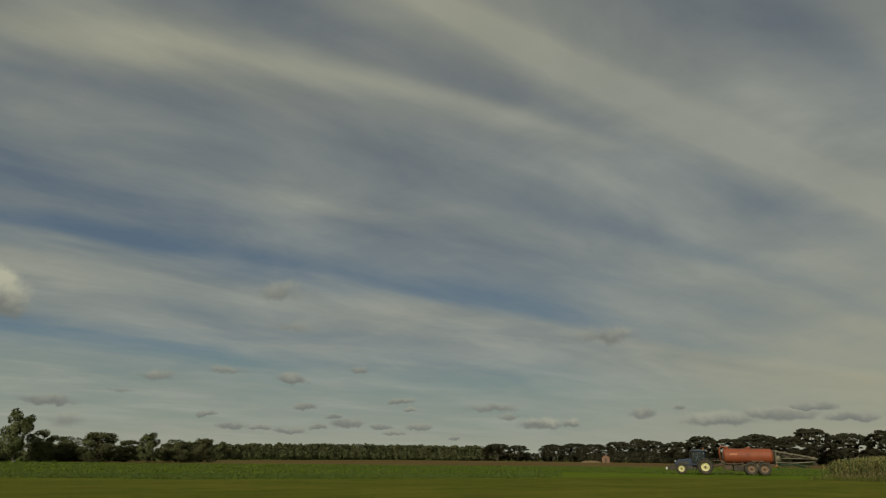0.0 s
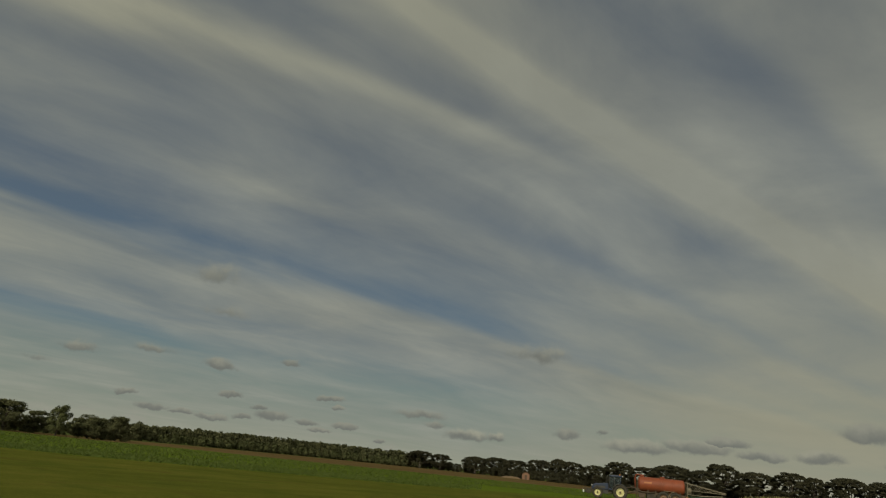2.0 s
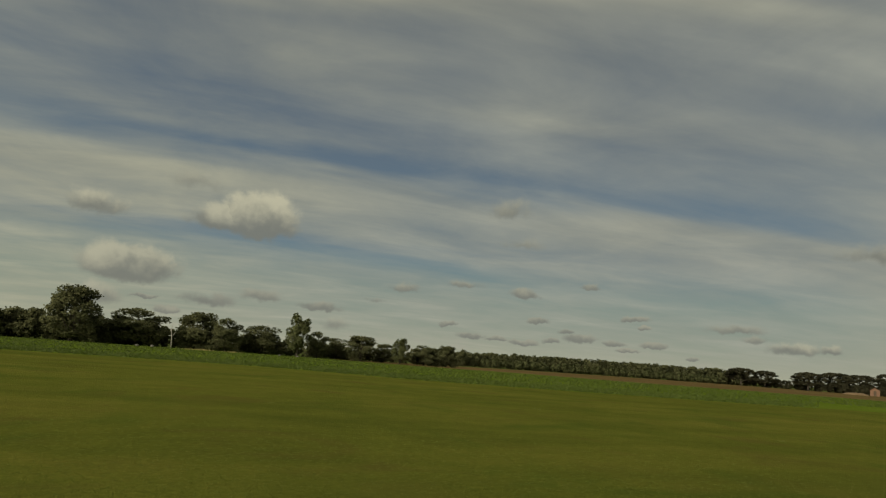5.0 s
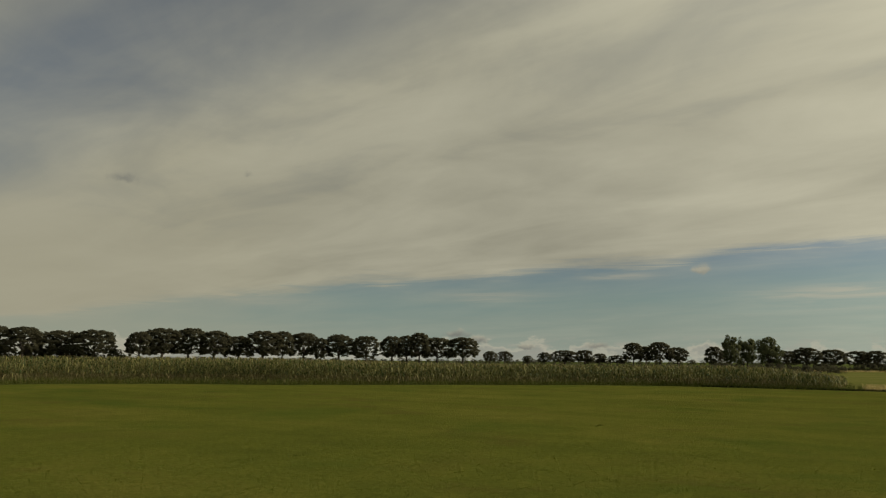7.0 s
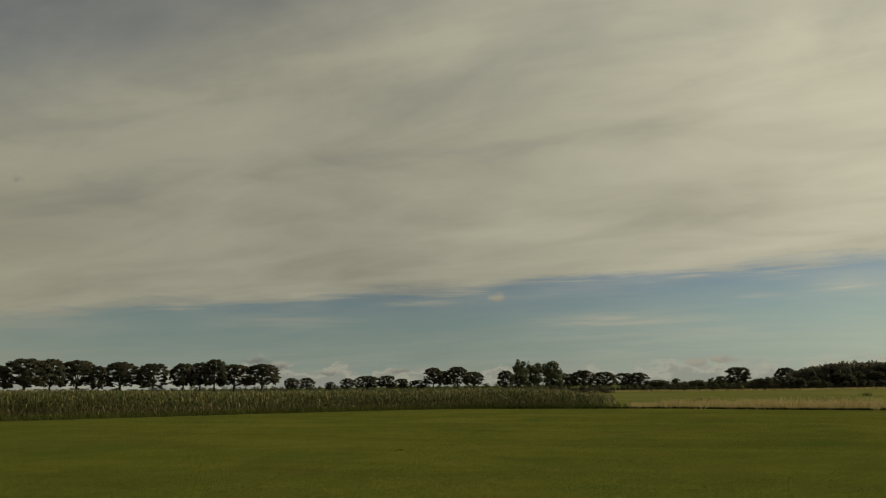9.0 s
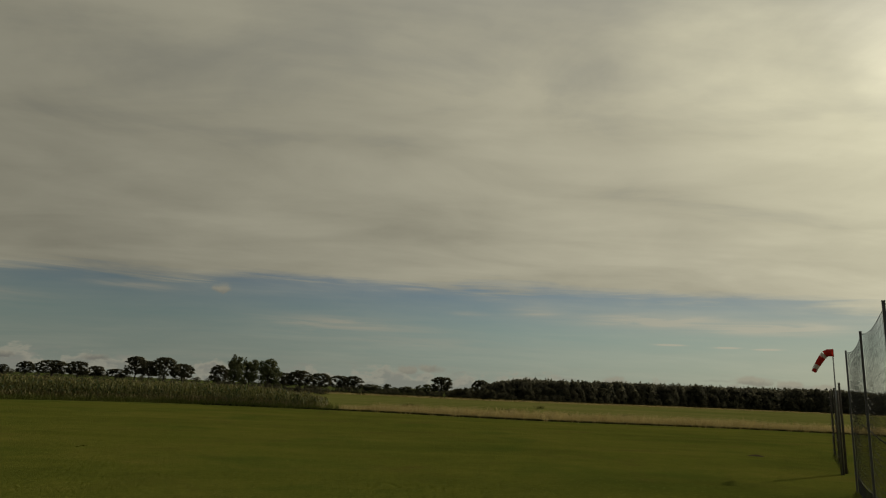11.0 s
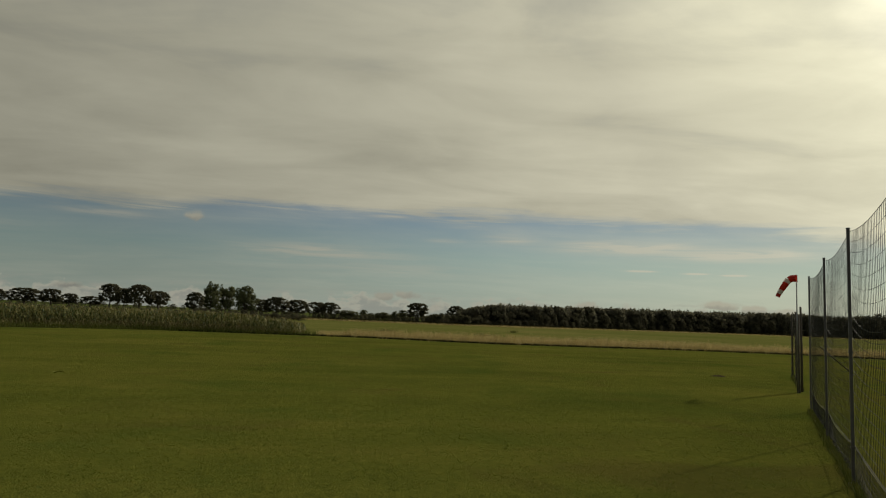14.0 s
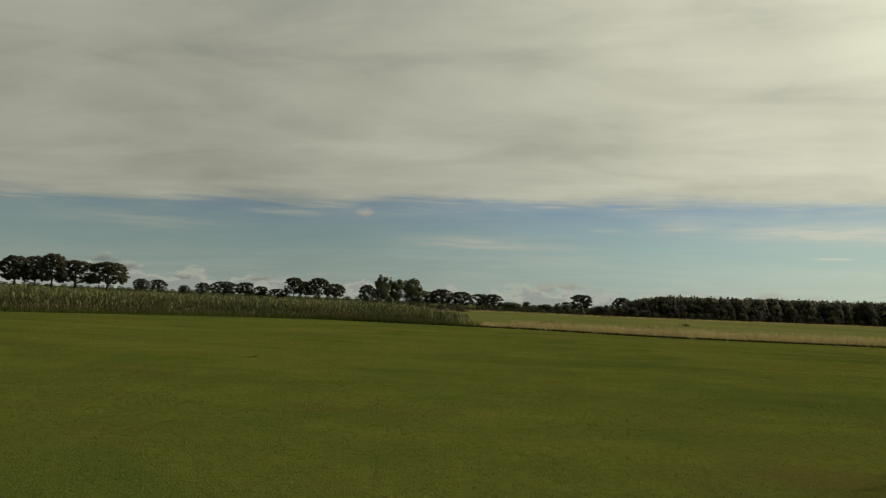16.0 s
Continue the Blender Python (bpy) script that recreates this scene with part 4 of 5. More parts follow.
def wood_high(el, back=8.0):
    return lambda a: EYE + (wood_dist(a) + back) * math.tan(radians(np.interp(a, [-51, -49.5, -47, -44, -21.5, -19.0, -16.8], [1.0, 1.5, 1.2, 1.33, 1.3, 1.12, 0.6]) * el))


far_wood("pine_wood", "dark mixed pine wood along the far side of the pasture", -16.9, -51.5, lambda a: wood_dist(a) + 5, 12, wood_high(1.08, 12), 430, ("pine", "pine", "round"), LEAF_PINE, 3, 800, 1.0, 0.93)
far_wood("wood_front", "rounded dark broadleaf trees along the front of the wood", -18, -51.5, lambda a: wood_dist(a) + 1, 4, wood_high(0.62, 3), 75, ("round", "bush", "pine"), LEAF_DARK, 13)
far_wood("wood_interior", "shaded undergrowth deep in the wood", -17.5, -75, lambda a: wood_dist(a) + 18, 6, lambda a: np.interp(a, [-75, -54, -49, -17], [4.2, 4.6, 5.6, 4.0]), 170, ("bush",), LEAF_PINE, 14)
far_wood("wood_edge", "low dark shrubs along the foot of the wood", -17, -62, lambda a: wood_dist(a) - 3, 4, lambda a: (2.3 + 0.8 * math.sin(a * 2.1) * math.sin(a * 0.7)) * wood_dist(a) / 230, 150, ("bush",), LEAF_DARK, 4)
far_wood("distant_trees", "scattered distant trees behind the fence", -51, -75, lambda a: 350, 20, lambda a: 6.4 + 1.8 * math.sin(a * 1.3), 26, ("oak", "round"), LEAF_DARK, 5)
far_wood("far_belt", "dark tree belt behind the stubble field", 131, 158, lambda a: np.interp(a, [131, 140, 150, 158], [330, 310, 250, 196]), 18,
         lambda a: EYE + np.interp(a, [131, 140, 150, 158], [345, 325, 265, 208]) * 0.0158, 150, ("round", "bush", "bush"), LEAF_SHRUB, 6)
far_wood("willow_row", "row of pale green rounded young trees", 133, 152, lambda a: np.interp(a, [133, 140, 152], [316, 292, 226]), 3, lambda a: EYE + np.interp(a, [133, 140, 152], [318, 294, 228]) * 0.0066, 56,
         ("upright",), LEAF_MID, 7)
far_wood("horizon_hedge", "low distant hedgerow on the horizon", 60, -4, lambda a: 128, 8, lambda a: 1.38, 150, ("bush",), LEAF_DARK, 8, 500, 2.0)
far_wood("far_hedgerow", "thin dark hedgerow on the far horizon", 60, -17, lambda a: 430, 25, lambda a: 3.2 + 0.5 * math.sin(a * 2.3), 150, ("bush",), LEAF_DARK, 18, 400, 2.2)
far_wood("road_hedge", "dark hedge under the far trees", 93, 134, lambda a: np.interp(a, [93, 115, 134], [284, 290, 335]), 10, lambda a: np.interp(a, [93, 97, 110, 120, 134], [3.6, 5.2, 5.2, 4.6, 3.8]), 150, ("bush",), LEAF_DARK, 9)
far_wood("avenue_hedge", "dark undergrowth between the trunks of the avenue", 75, 53, lambda a: 300, 6, lambda a: 5.2 + 1.5 * math.sin(a * 1.7) * math.sin(a * 0.6), 60, ("bush",), LEAF_DARK, 21, 700, 1.3)
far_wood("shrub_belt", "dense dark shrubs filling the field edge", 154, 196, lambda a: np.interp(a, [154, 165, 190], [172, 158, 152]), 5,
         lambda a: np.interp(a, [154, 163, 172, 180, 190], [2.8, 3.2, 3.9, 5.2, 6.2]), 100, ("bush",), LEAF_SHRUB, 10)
far_wood("copse_hedge", "undergrowth joining the trees beyond the pasture", 6, -18, lambda a: 168, 5, lambda a: np.interp(a, [-18, -14.5, -12.5], [3.3, 2.5, 1.45]) + 0.35 * math.sin(a * 1.9), 90, ("bush",), LEAF_DARK, 12)
straw = np.concatenate([blades(c + np.stack([rng.normal(0, 0.9, 14), rng.normal(0, 0.9, 14), np.zeros(14)], -1), rng.uniform(0.12, 0.32), 0.03, 0.8, 3) for c in scatter(172.6, 176.8, 137, 143, 14)])
tagged(new("straw_patch", quads_mesh("straw_patch", straw, DRY)), "patch of dry straw-coloured grass before the shrubs", "grass", kind="stuff")

# ---- dead birch trunk ----
birch = empty("dead_birch", "pale leafless birch trunk among the shrubs", "tree")
birch.matrix_basis = Matrix.Translation(polar(177.7, 141.5, -0.03))
part("trunk", Shape().tube([(0, 0, 0), (0.1, 0, 1.8), (0.35, 0.1, 3.4), (0.2, 0, 5.0)], [0.11, 0.10, 0.07, 0.03], 7), BIRCH, birch, smooth=True)
for p0, p1 in (((0.15, 0, 2.2), (-0.7, 0.2, 3.7)), ((0.33, 0.1, 3.2), (1.0, -0.2, 4.4))):
    part("branch", Shape().tube([p0, p1], [0.045, 0.015], 5), BIRCH, birch)


# ---- wire fence ----
FENCE_A, FENCE_WAY = Vector((4.20, 3.364, 0)), Vector((0.6655, 0.7464, 0)).normalized()
POSTS = (-3.8, 0.0, 3.71, 7.25, 11.4)        # along the line, from the first post in view
FENCE_TOP = 2.95


def wire_panel(length, top, tops_sag, pitch_x, pitch_z, z0, seed, radius=0.0025):
    """Netting between two posts in x and z: upright and level wires that hang in shallow bows."""
    g = random.Random(seed)
    s = Shape()
    belly = g.uniform(0.11, 0.16)

    def hang(x, z):
        u = x / length
        f = z / top
        slack = (f / 0.66) ** 2 if f < 0.66 else 1.0 - 1.6 * (f - 0.66)
        return z - 4 * u * (1 - u) * (tops_sag + belly * slack)

    def out(x, z):
        u = x / length
        return 0.012 * math.sin(3.1 * u + z * 1.7 + seed) * u * (1 - u) * 4

    xs = [length * i / 14 for i in range(15)]
    rows = int(round((top - z0) / pitch_z))
    for i in range(rows + 1):
        z = z0 + (top - z0) * i / rows
        s.tube([(x, out(x, z), hang(x, z)) for x in xs], radius * (1.5 if i == rows else 1.0), 3, caps=False)
    cols = int(length / pitch_x)
    for i in range(1, cols):
        x = length * i / cols + g.uniform(-0.008, 0.008)
        zs = [z0 + (top - z0) * k / 8 for k in range(9)]
        s.tube([(x + g.uniform(-0.006, 0.006), out(x, z), hang(x, z)) for z in zs], radius, 3, caps=False)
    return s


def fence(name, label, start, way, stations, height, seed, half=0.024):
    ob = empty(name, label, "fence")
    turn = math.degrees(math.atan2(way.y, way.x))
    ob.matrix_basis = Matrix.Translation(start) @ pose(0, 0, 0, 0, 0, turn)
    post = Shape().box(-half, -half, -0.3, half, half, height, 0.006).box(-half - 0.003, -half - 0.003, height - 0.004, half + 0.003, half + 0.003, height + 0.010, 0.003)
    post_mesh = post.mesh("post", STEEL)
    foot = Shape().tube([(0, 0, -0.05), (0, 0, 0.018), (0, 0, 0.03)], [0.060, 0.052, 0.036], 10).mesh("footing", CONCRETE)
    clip = Shape().box(-half - 0.007, -half - 0.007, -0.012, half + 0.007, half + 0.007, 0.012, 0.004).mesh("clamp", STEEL)
    for i, x in enumerate(stations):
        p = part("post", post_mesh, STEEL, ob)
        p.location = (x, 0, 0)
        q = part("footing", foot, CONCRETE, p)
        for z in (0.42, 1.5):
            c = part("clamp", clip, STEEL, p)
            c.location = (0, 0, z)
        if i + 1 < len(stations):
            length = stations[i + 1] - x
            n = part("netting", wire_panel(length, height - 0.03, 0.035, 0.10, 0.128, 0.42, seed + i), WIRE, ob, "dark wire netting bowing between posts")
            n.location = (x, -half - 0.003, 0)
            n = part("base_netting", wire_panel(length, 0.44, 0.012, 0.05, 0.055, 0.02, seed + 20 + i, 0.0022), WIRE, ob, "fine netting along the ground")
            n.location = (x, -half - 0.006, 0)
            n = part("tension_cable", Shape().tube([(0, 0, 0.42), (length * 0.5, 0, 0.385), (length, 0, 0.42)], 0.0045, 6), WIRE, ob)
            n.location = (x, -half - 0.010, 0)
    return ob


safety_fence = fence("wire_fence", "tall dark wire safety fence on slim steel posts", FENCE_A, FENCE_WAY, POSTS, FENCE_TOP, 1, 0.018)
end_posts = empty("fence_end", "separate stretch of low netting with wooden posts", "fence")
far_a = polar(-44.22, 21.9)
end_posts.matrix_basis = Matrix.Translation(far_a) @ pose(0, 0, 0, 0, 0, math.degrees(math.atan2(FENCE_WAY.y, FENCE_WAY.x)))
for x, top in ((0.0, 2.45), (3.6, 2.4), (7.2, 2.4)):
    part("post", Shape().tube([(x, 0, -0.2), (x, 0, 1.2), (x + 0.02, 0.01, top)], [0.034, 0.032, 0.028], 9), BARK, end_posts, smooth=True)
for x in (0.0, 3.6):
    n = part("netting", wire_panel(3.6, 2.2, 0.04, 0.24, 0.26, 0.05, 60 + int(x), 0.002), WIRE, end_posts)
    n.location = (x, 0.06, 0)
foot_at = np.array([(FENCE_A + FENCE_WAY * float(x))[:] for x in rng.uniform(-3.8, 11.4, 1500)] + [(far_a + FENCE_WAY * float(x))[:] for x in rng.uniform(0.0, 7.2, 700)])
foot_at[:, :2] += rng.normal(0, 0.03, (len(foot_at), 2))
tagged(new("fence_grass", quads_mesh("fence_grass", blades(foot_at, 0.085, 0.006, 0.5, 3), VERGE)), "uncut grass along the foot of the wire fence", "grass", kind="stuff")
inv = end_posts.matrix_basis.inverted()
part("brace", Shape().tube([inv @ polar(-45.4, 30, 1.2), inv @ polar(-47.6, 33, 0.0)], 0.024, 8), STEEL, end_posts, "diagonal brace")
back_a = polar(-54.95, 24.4)
back_way = (polar(-80, 26) - back_a).normalized()
back_fence = fence("rear_fence", "farther wire fence of the pilots' enclosure", back_a, back_way, (0.0, 4.1, 8.2), 3.02, 40, 0.05)
part("brace", Shape().tube([(0.02, 0.03, 1.6), (0.1, 1.2, 0.02)], 0.02, 8), STEEL, back_fence)
rope = empty("rope_barrier", "pale rope on short pegs across the enclosure", "rope")
rope_pts = [polar(-51.8, 27.5, 0.34), polar(-55.3, 23.3, 0.22), polar(-62, 16, 0.30)]
for a, b in zip(rope_pts, rope_pts[1:]):
    mid = a.lerp(b, 0.5) - Vector((0, 0, 0.08))
    part("rope", Shape().tube([a, mid, b], 0.011, 6), ROPE, rope, smooth=True)
for a in rope_pts:
    part("peg", Shape().tube([(a.x, a.y, -0.05), (a.x, a.y, 0.46)], 0.014, 8), GALV, rope)


# ---- windsock ----
sock = empty("windsock", "red and white striped windsock hanging from a slim pole", "windsock")
base = polar(-43.95, 21.4)
sock.matrix_basis = Matrix.Translation(base)
POLE_TOP = 3.28
part("pole", Shape().tube([(0, 0, -0.1), (0, 0, 1.9), (0, 0, POLE_TOP)], [0.020, 0.018, 0.014], 8), GALV, sock, smooth=True)
part("post", Shape().tube([(0.05, 0.03, -0.2), (0.05, 0.03, 2.2)], [0.05, 0.045], 9), BARK, sock, "dark wooden support post", True)
drift = polar(-43.95 + 90, 1)
spine = [Vector((0, 0, POLE_TOP - 0.03)) + drift * x + Vector((0, 0, -z)) for x, z in
         ((-0.02, 0.0), (0.12, 0.005), (0.20, 0.05), (0.26, 0.13), (0.33, 0.24), (0.39, 0.34), (0.45, 0.45), (0.49, 0.54))]
radii = [0.105, 0.10, 0.097, 0.09, 0.084, 0.076, 0.068, 0.060]
for i, (k0, k1, mt, lb) in enumerate(((0, 2, SOCK_RED, "red band"), (2, 3, SOCK_WHITE, "white band"), (3, 5, SOCK_RED, "red band"), (5, 6, SOCK_WHITE, "white band"), (6, 7, SOCK_RED, "red band"))):
    part("band", Shape().tube(spine[k0:k1 + 1], radii[k0:k1 + 1], 14, caps=False), mt, sock, lb, True)
hoop = [spine[0] + Vector((0, 0, 0.107 * math.cos(t))) + drift.cross(Vector((0, 0, 1))) * 0.107 * math.sin(t) for t in [2 * math.pi * k / 16 for k in range(17)]]
part("hoop", Shape().tube(hoop, 0.006, 6, caps=False), GALV, sock)


# ---- tractor and slurry tanker ----
def wheel(parent, x, y, r, wide, rim_mat, outward, lugs=22):
    """A wheel with a lugged tyre and a dished rim; outward is the side that the dish faces."""
    e = part("wheel", Shape().lathe([(-wide * 0.5, r * 0.56), (-wide * 0.5, r * 0.86), (-wide * 0.40, r * 0.955), (wide * 0.40, r * 0.955), (wide * 0.5, r * 0.86),
                                     (wide * 0.5, r * 0.56), (-wide * 0.5, r * 0.56)], (0, 0, 0), "y", 36), RUBBER, parent, "muddy lugged tyre", True)
    e.location = (x, y, r)
    s = Shape()
    for k in range(lugs):
        t = 2 * math.pi * k / lugs
        for sgn in (-1, 1):
            t2 = t + (0.5 * 2 * math.pi / lugs if sgn > 0 else 0)
            pts = [(r * 0.94 * math.cos(t2 + a), sgn * yy, r * 0.94 * math.sin(t2 + a)) for a, yy in ((0.0, 0.02), (0.16 * 22 / lugs, wide * 0.47))]
            s.tube([Vector(p) for p in pts], r * 0.062, 4)
    part("tread", s, RUBBER, e)
    o = outward
    part("rim", Shape().lathe([(o * wide * 0.46, r * 0.565), (o * wide * 0.42, r * 0.51), (o * wide * 0.10, r * 0.45), (o * wide * 0.16, r * 0.26), (o * wide * 0.30, r * 0.20),
                               (o * wide * 0.30, 0.001)], (0, 0, 0), "y", 28), rim_mat, e, smooth=True)
    part("hub", Shape().lathe([(o * wide * 0.28, r * 0.13), (o * wide * 0.44, r * 0.12), (o * wide * 0.46, 0.001)], (0, 0, 0), "y", 14), CHASSIS, e)
    for k in range(8):
        t = 2 * math.pi * k / 8
        p = (r * 0.2 * math.cos(t), r * 0.2 * math.sin(t))
        part("bolt", Shape().tube([(p[0], o * wide * 0.28, p[1]), (p[0], o * wide * 0.35, p[1])], 0.022, 6), CHASSIS, e)
    return e


RIG_AZ, RIG_D = 117.6, 88.0
nose = polar(RIG_AZ, RIG_D)
ahead = polar(RIG_AZ + 90, 1)
RIG = Matrix.Translation(nose) @ pose(0, 0, 0, 0, 0, math.degrees(math.atan2(ahead.y, ahead.x)))


def arch(cx, cz, r, t0, t1, y0, y1, thick=0.04, steps=10):
    """A mudguard: a bent plate round a wheel."""
    s = Shape()
    v, f = [], []
    for k in range(steps + 1):
        t = math.radians(t0 + (t1 - t0) * k / steps)
        for rr in (r, r + thick):
            v += [(cx + rr * math.cos(t), y0, cz + rr * math.sin(t)), (cx + rr * math.cos(t), y1, cz + rr * math.sin(t))]
    for k in range(steps):
        a, b = 4 * k, 4 * k + 4
        f += [(a, a + 1, b + 1, b), (a + 2, b + 2, b + 3, a + 3), (a, b, b + 2, a + 2), (a + 1, a + 3, b + 3, b + 1)]
    f += [(0, 2, 3, 1), (4 * steps, 4 * steps + 1, 4 * steps + 3, 4 * steps + 2)]
    return s.add(v, f)


def build_tractor():
    """A tractor that faces +x, its ballast at x = 0."""
    tr = empty("tractor", "blue farm tractor with cream wheel rims, towing a tanker", "tractor")
    tr.matrix_basis = RIG
    # dark ballast, deepened with the tyre colour to stand in for low shade
    part("ballast", Shape().box(-0.56, -0.58, 0.40, 0.02, 0.58, 1.02, 0.06).box(0.0, -0.45, 0.46, 0.22, 0.45, 0.86, 0.05), RUBBER, tr, "dark front ballast block")
    part("ballast_plate", Shape().box(0.30, 0.40, 0.50, 0.48, 0.62, 0.80, 0.02), WHITE_PAINT, tr, "white marker plate")
    part("front_linkage", Shape().tube([(-0.55, -0.42, 0.62), (0.28, -0.42, 0.52), (0.34, -0.42, 1.02)], 0.045, 6).tube([(-0.55, 0.42, 0.62), (0.28, 0.42, 0.52), (0.34, 0.42, 1.02)], 0.045, 6).tube([(0.32, -0.5, 1.0), (0.32, 0.5, 1.0)], 0.04, 6).tube([(-0.5, 0, 1.0), (0.32, 0, 0.98)], 0.035, 6), PAINT_GREY, tr, "dark front linkage frame")
    part("chassis", Shape().box(-4.2, -0.30, 0.62, -0.5, 0.30, 1.05, 0.05).box(-2.0, -0.45, 0.55, -0.9, 0.45, 0.80, 0.05), CHASSIS, tr)
    part("front_axle", Shape().box(-1.42, -0.85, 0.52, -1.16, 0.85, 0.74, 0.04), CHASSIS, tr)
    part("rear_axle", Shape().box(-4.15, -0.80, 0.70, -3.75, 0.80, 1.0, 0.05), CHASSIS, tr)
    hood = [(-0.62, 0.98), (-0.58, 1.30), (-0.72, 1.52), (-1.10, 1.66), (-2.55, 1.82), (-2.55, 1.02)]
    hb = Shape().prism(hood, -0.40, 0.40)
    bm = bmesh.new()
    vs = [bm.verts.new(v) for v in np.concatenate(hb.v)]
    for f in hb.f:
        bm.faces.new([vs[i] for i in f])
    bmesh.ops.recalc_face_normals(bm, faces=bm.faces[:])
    bmesh.ops.bevel(bm, geom=bm.edges[:], offset=0.07, segments=3, affect="EDGES", profile=0.6)
    me = bpy.data.meshes.new("hood")
    bm.to_mesh(me)
    bm.free()
    me.materials.append(PAINT_BLUE)
    part("hood", me, PAINT_BLUE, tr, "blue engine hood")
    part("grille", Shape().box(-0.60, -0.30, 1.02, -0.54, 0.30, 1.30, 0.02), PAINT_GREY, tr)
    for y in (-1, 1):
        part("side_vent", Shape().box(-2.2, y * 0.40 - 0.015, 1.12, -1.0, y * 0.40 + 0.015, 1.42, 0.01), PAINT_GREY, tr)
        part("headlight", Shape().box(-0.66, y * 0.27 - 0.11, 1.36, -0.57, y * 0.27 + 0.11, 1.50, 0.03), LAMP_GLASS, tr)
        part("mirror", Shape().tube([(-2.75, y * 0.75, 2.35), (-2.62, y * 1.10, 2.40)], 0.015, 6).box(-2.66, y * 1.12 - 0.1, 2.12, -2.60, y * 1.12 + 0.1, 2.48, 0.02), PAINT_GREY, tr)
        part("step", Shape().box(-3.0, y * 0.72 - 0.14, 0.42, -2.55, y * 0.72 + 0.14, 0.46, 0.01).box(-3.0, y * 0.72 - 0.14, 0.72, -2.55, y * 0.72 + 0.14, 0.76, 0.01)
             .box(-3.02, y * 0.72 - 0.02, 0.42, -2.98, y * 0.72 + 0.02, 1.1), PAINT_GREY, tr)
        part("fuel_tank", Shape().box(-2.55, y * 0.62 - 0.18, 0.55, -1.85, y * 0.62 + 0.18, 1.0, 0.07), PAINT_GREY, tr)
        part("mudguard", arch(-3.95, 0.86, 0.92, 8, 172, y * 0.56, y * 1.16, 0.07), PAINT_GREY, tr, "dark rear mudguard")
        part("front_mudguard", arch(-1.29, 0.64, 0.68, 50, 150, y * 0.66, y * 1.02, 0.025), PAINT_GREY, tr)
        wheel(tr, -1.29, y * 0.86, 0.64, 0.42, RIM_CREAM, y, 18)
        wheel(tr, -3.95, y * 0.90, 0.86, 0.50, RIM_CREAM, y, 22)
        part("window", Shape().prism([(-3.92, 1.55), (-4.02, 2.55), (-2.78, 2.60), (-2.58, 1.78), (-2.75, 1.20), (-3.20, 1.20)], y * 0.70 - 0.006, y * 0.70 + 0.006), GLASS, tr, "tinted cab window")
        for a, b in (((-3.92, 1.1), (-4.05, 2.60)), ((-2.55, 1.1), (-2.78, 2.62)), ((-3.25, 1.1), (-3.28, 2.62))):
            part("pillar", Shape().tube([(a[0], y * 0.70, a[1]), (b[0], y * 0.70, b[1])], 0.038, 6), PAINT_BLUE if a[0] < -3.5 else PAINT_GREY, tr)
    part("cab_floor", Shape().box(-4.0, -0.70, 1.02, -2.55, 0.70, 1.22, 0.03), PAINT_BLUE, tr)
    part("cab_side", Shape().box(-4.0, 0.66, 1.18, -3.3, 0.715, 1.58, 0.02).box(-4.0, -0.715, 1.18, -3.3, -0.66, 1.58, 0.02), PAINT_GREY, tr)
    part("windscreen", Shape().add([(-2.55, -0.68, 1.75), (-2.55, 0.68, 1.75), (-2.77, 0.68, 2.6), (-2.77, -0.68, 2.6)], [(0, 1, 2, 3)]), GLASS, tr)
    part("rear_window", Shape().add([(-4.0, -0.68, 1.55), (-4.0, 0.68, 1.55), (-4.05, 0.68, 2.6), (-4.05, -0.68, 2.6)], [(3, 2, 1, 0)]), GLASS, tr)
    part("roof", Shape().box(-4.20, -0.82, 2.58, -2.62, 0.82, 2.80, 0.09), PAINT_BLUE, tr, "blue cab roof")
    part("seat", Shape().box(-3.75, -0.25, 1.22, -3.3, 0.25, 1.62, 0.06).box(-3.85, -0.25, 1.55, -3.68, 0.25, 2.15, 0.06), PAINT_GREY, tr)
    part("steering_wheel", Shape().lathe([(-0.012, 0.19), (0.012, 0.19), (0.0, 0.215), (-0.012, 0.19)], (-2.95, 0, 1.78), "x", 20).tube([(-2.95, 0, 1.78), (-2.65, 0, 1.3)], 0.03, 6), PAINT_GREY, tr)
    part("exhaust", Shape().tube([(-2.42, -0.55, 1.4), (-2.42, -0.55, 2.55), (-2.50, -0.55, 2.72)], [0.06, 0.05, 0.05], 10), PAINT_GREY, tr, smooth=True)
    part("beacon", Shape().tube([(-3.9, 0.6, 2.80), (-3.9, 0.6, 2.94), (-3.9, 0.6, 2.97)], [0.06, 0.055, 0.02], 10), AMBER, tr)
    part("work_lamp", Shape().box(-4.26, 0.45, 2.62, -4.18, 0.65, 2.74, 0.02), LAMP_GLASS, tr)
    part("plate", Shape().box(-4.05, 0.72, 1.58, -3.72, 0.735, 1.82, 0.004), WHITE_PAINT, tr, "pale sticker on the cab")
    part("hitch", Shape().box(-4.75, -0.12, 0.55, -4.1, 0.12, 0.72, 0.03), CHASSIS, tr)
    return tr


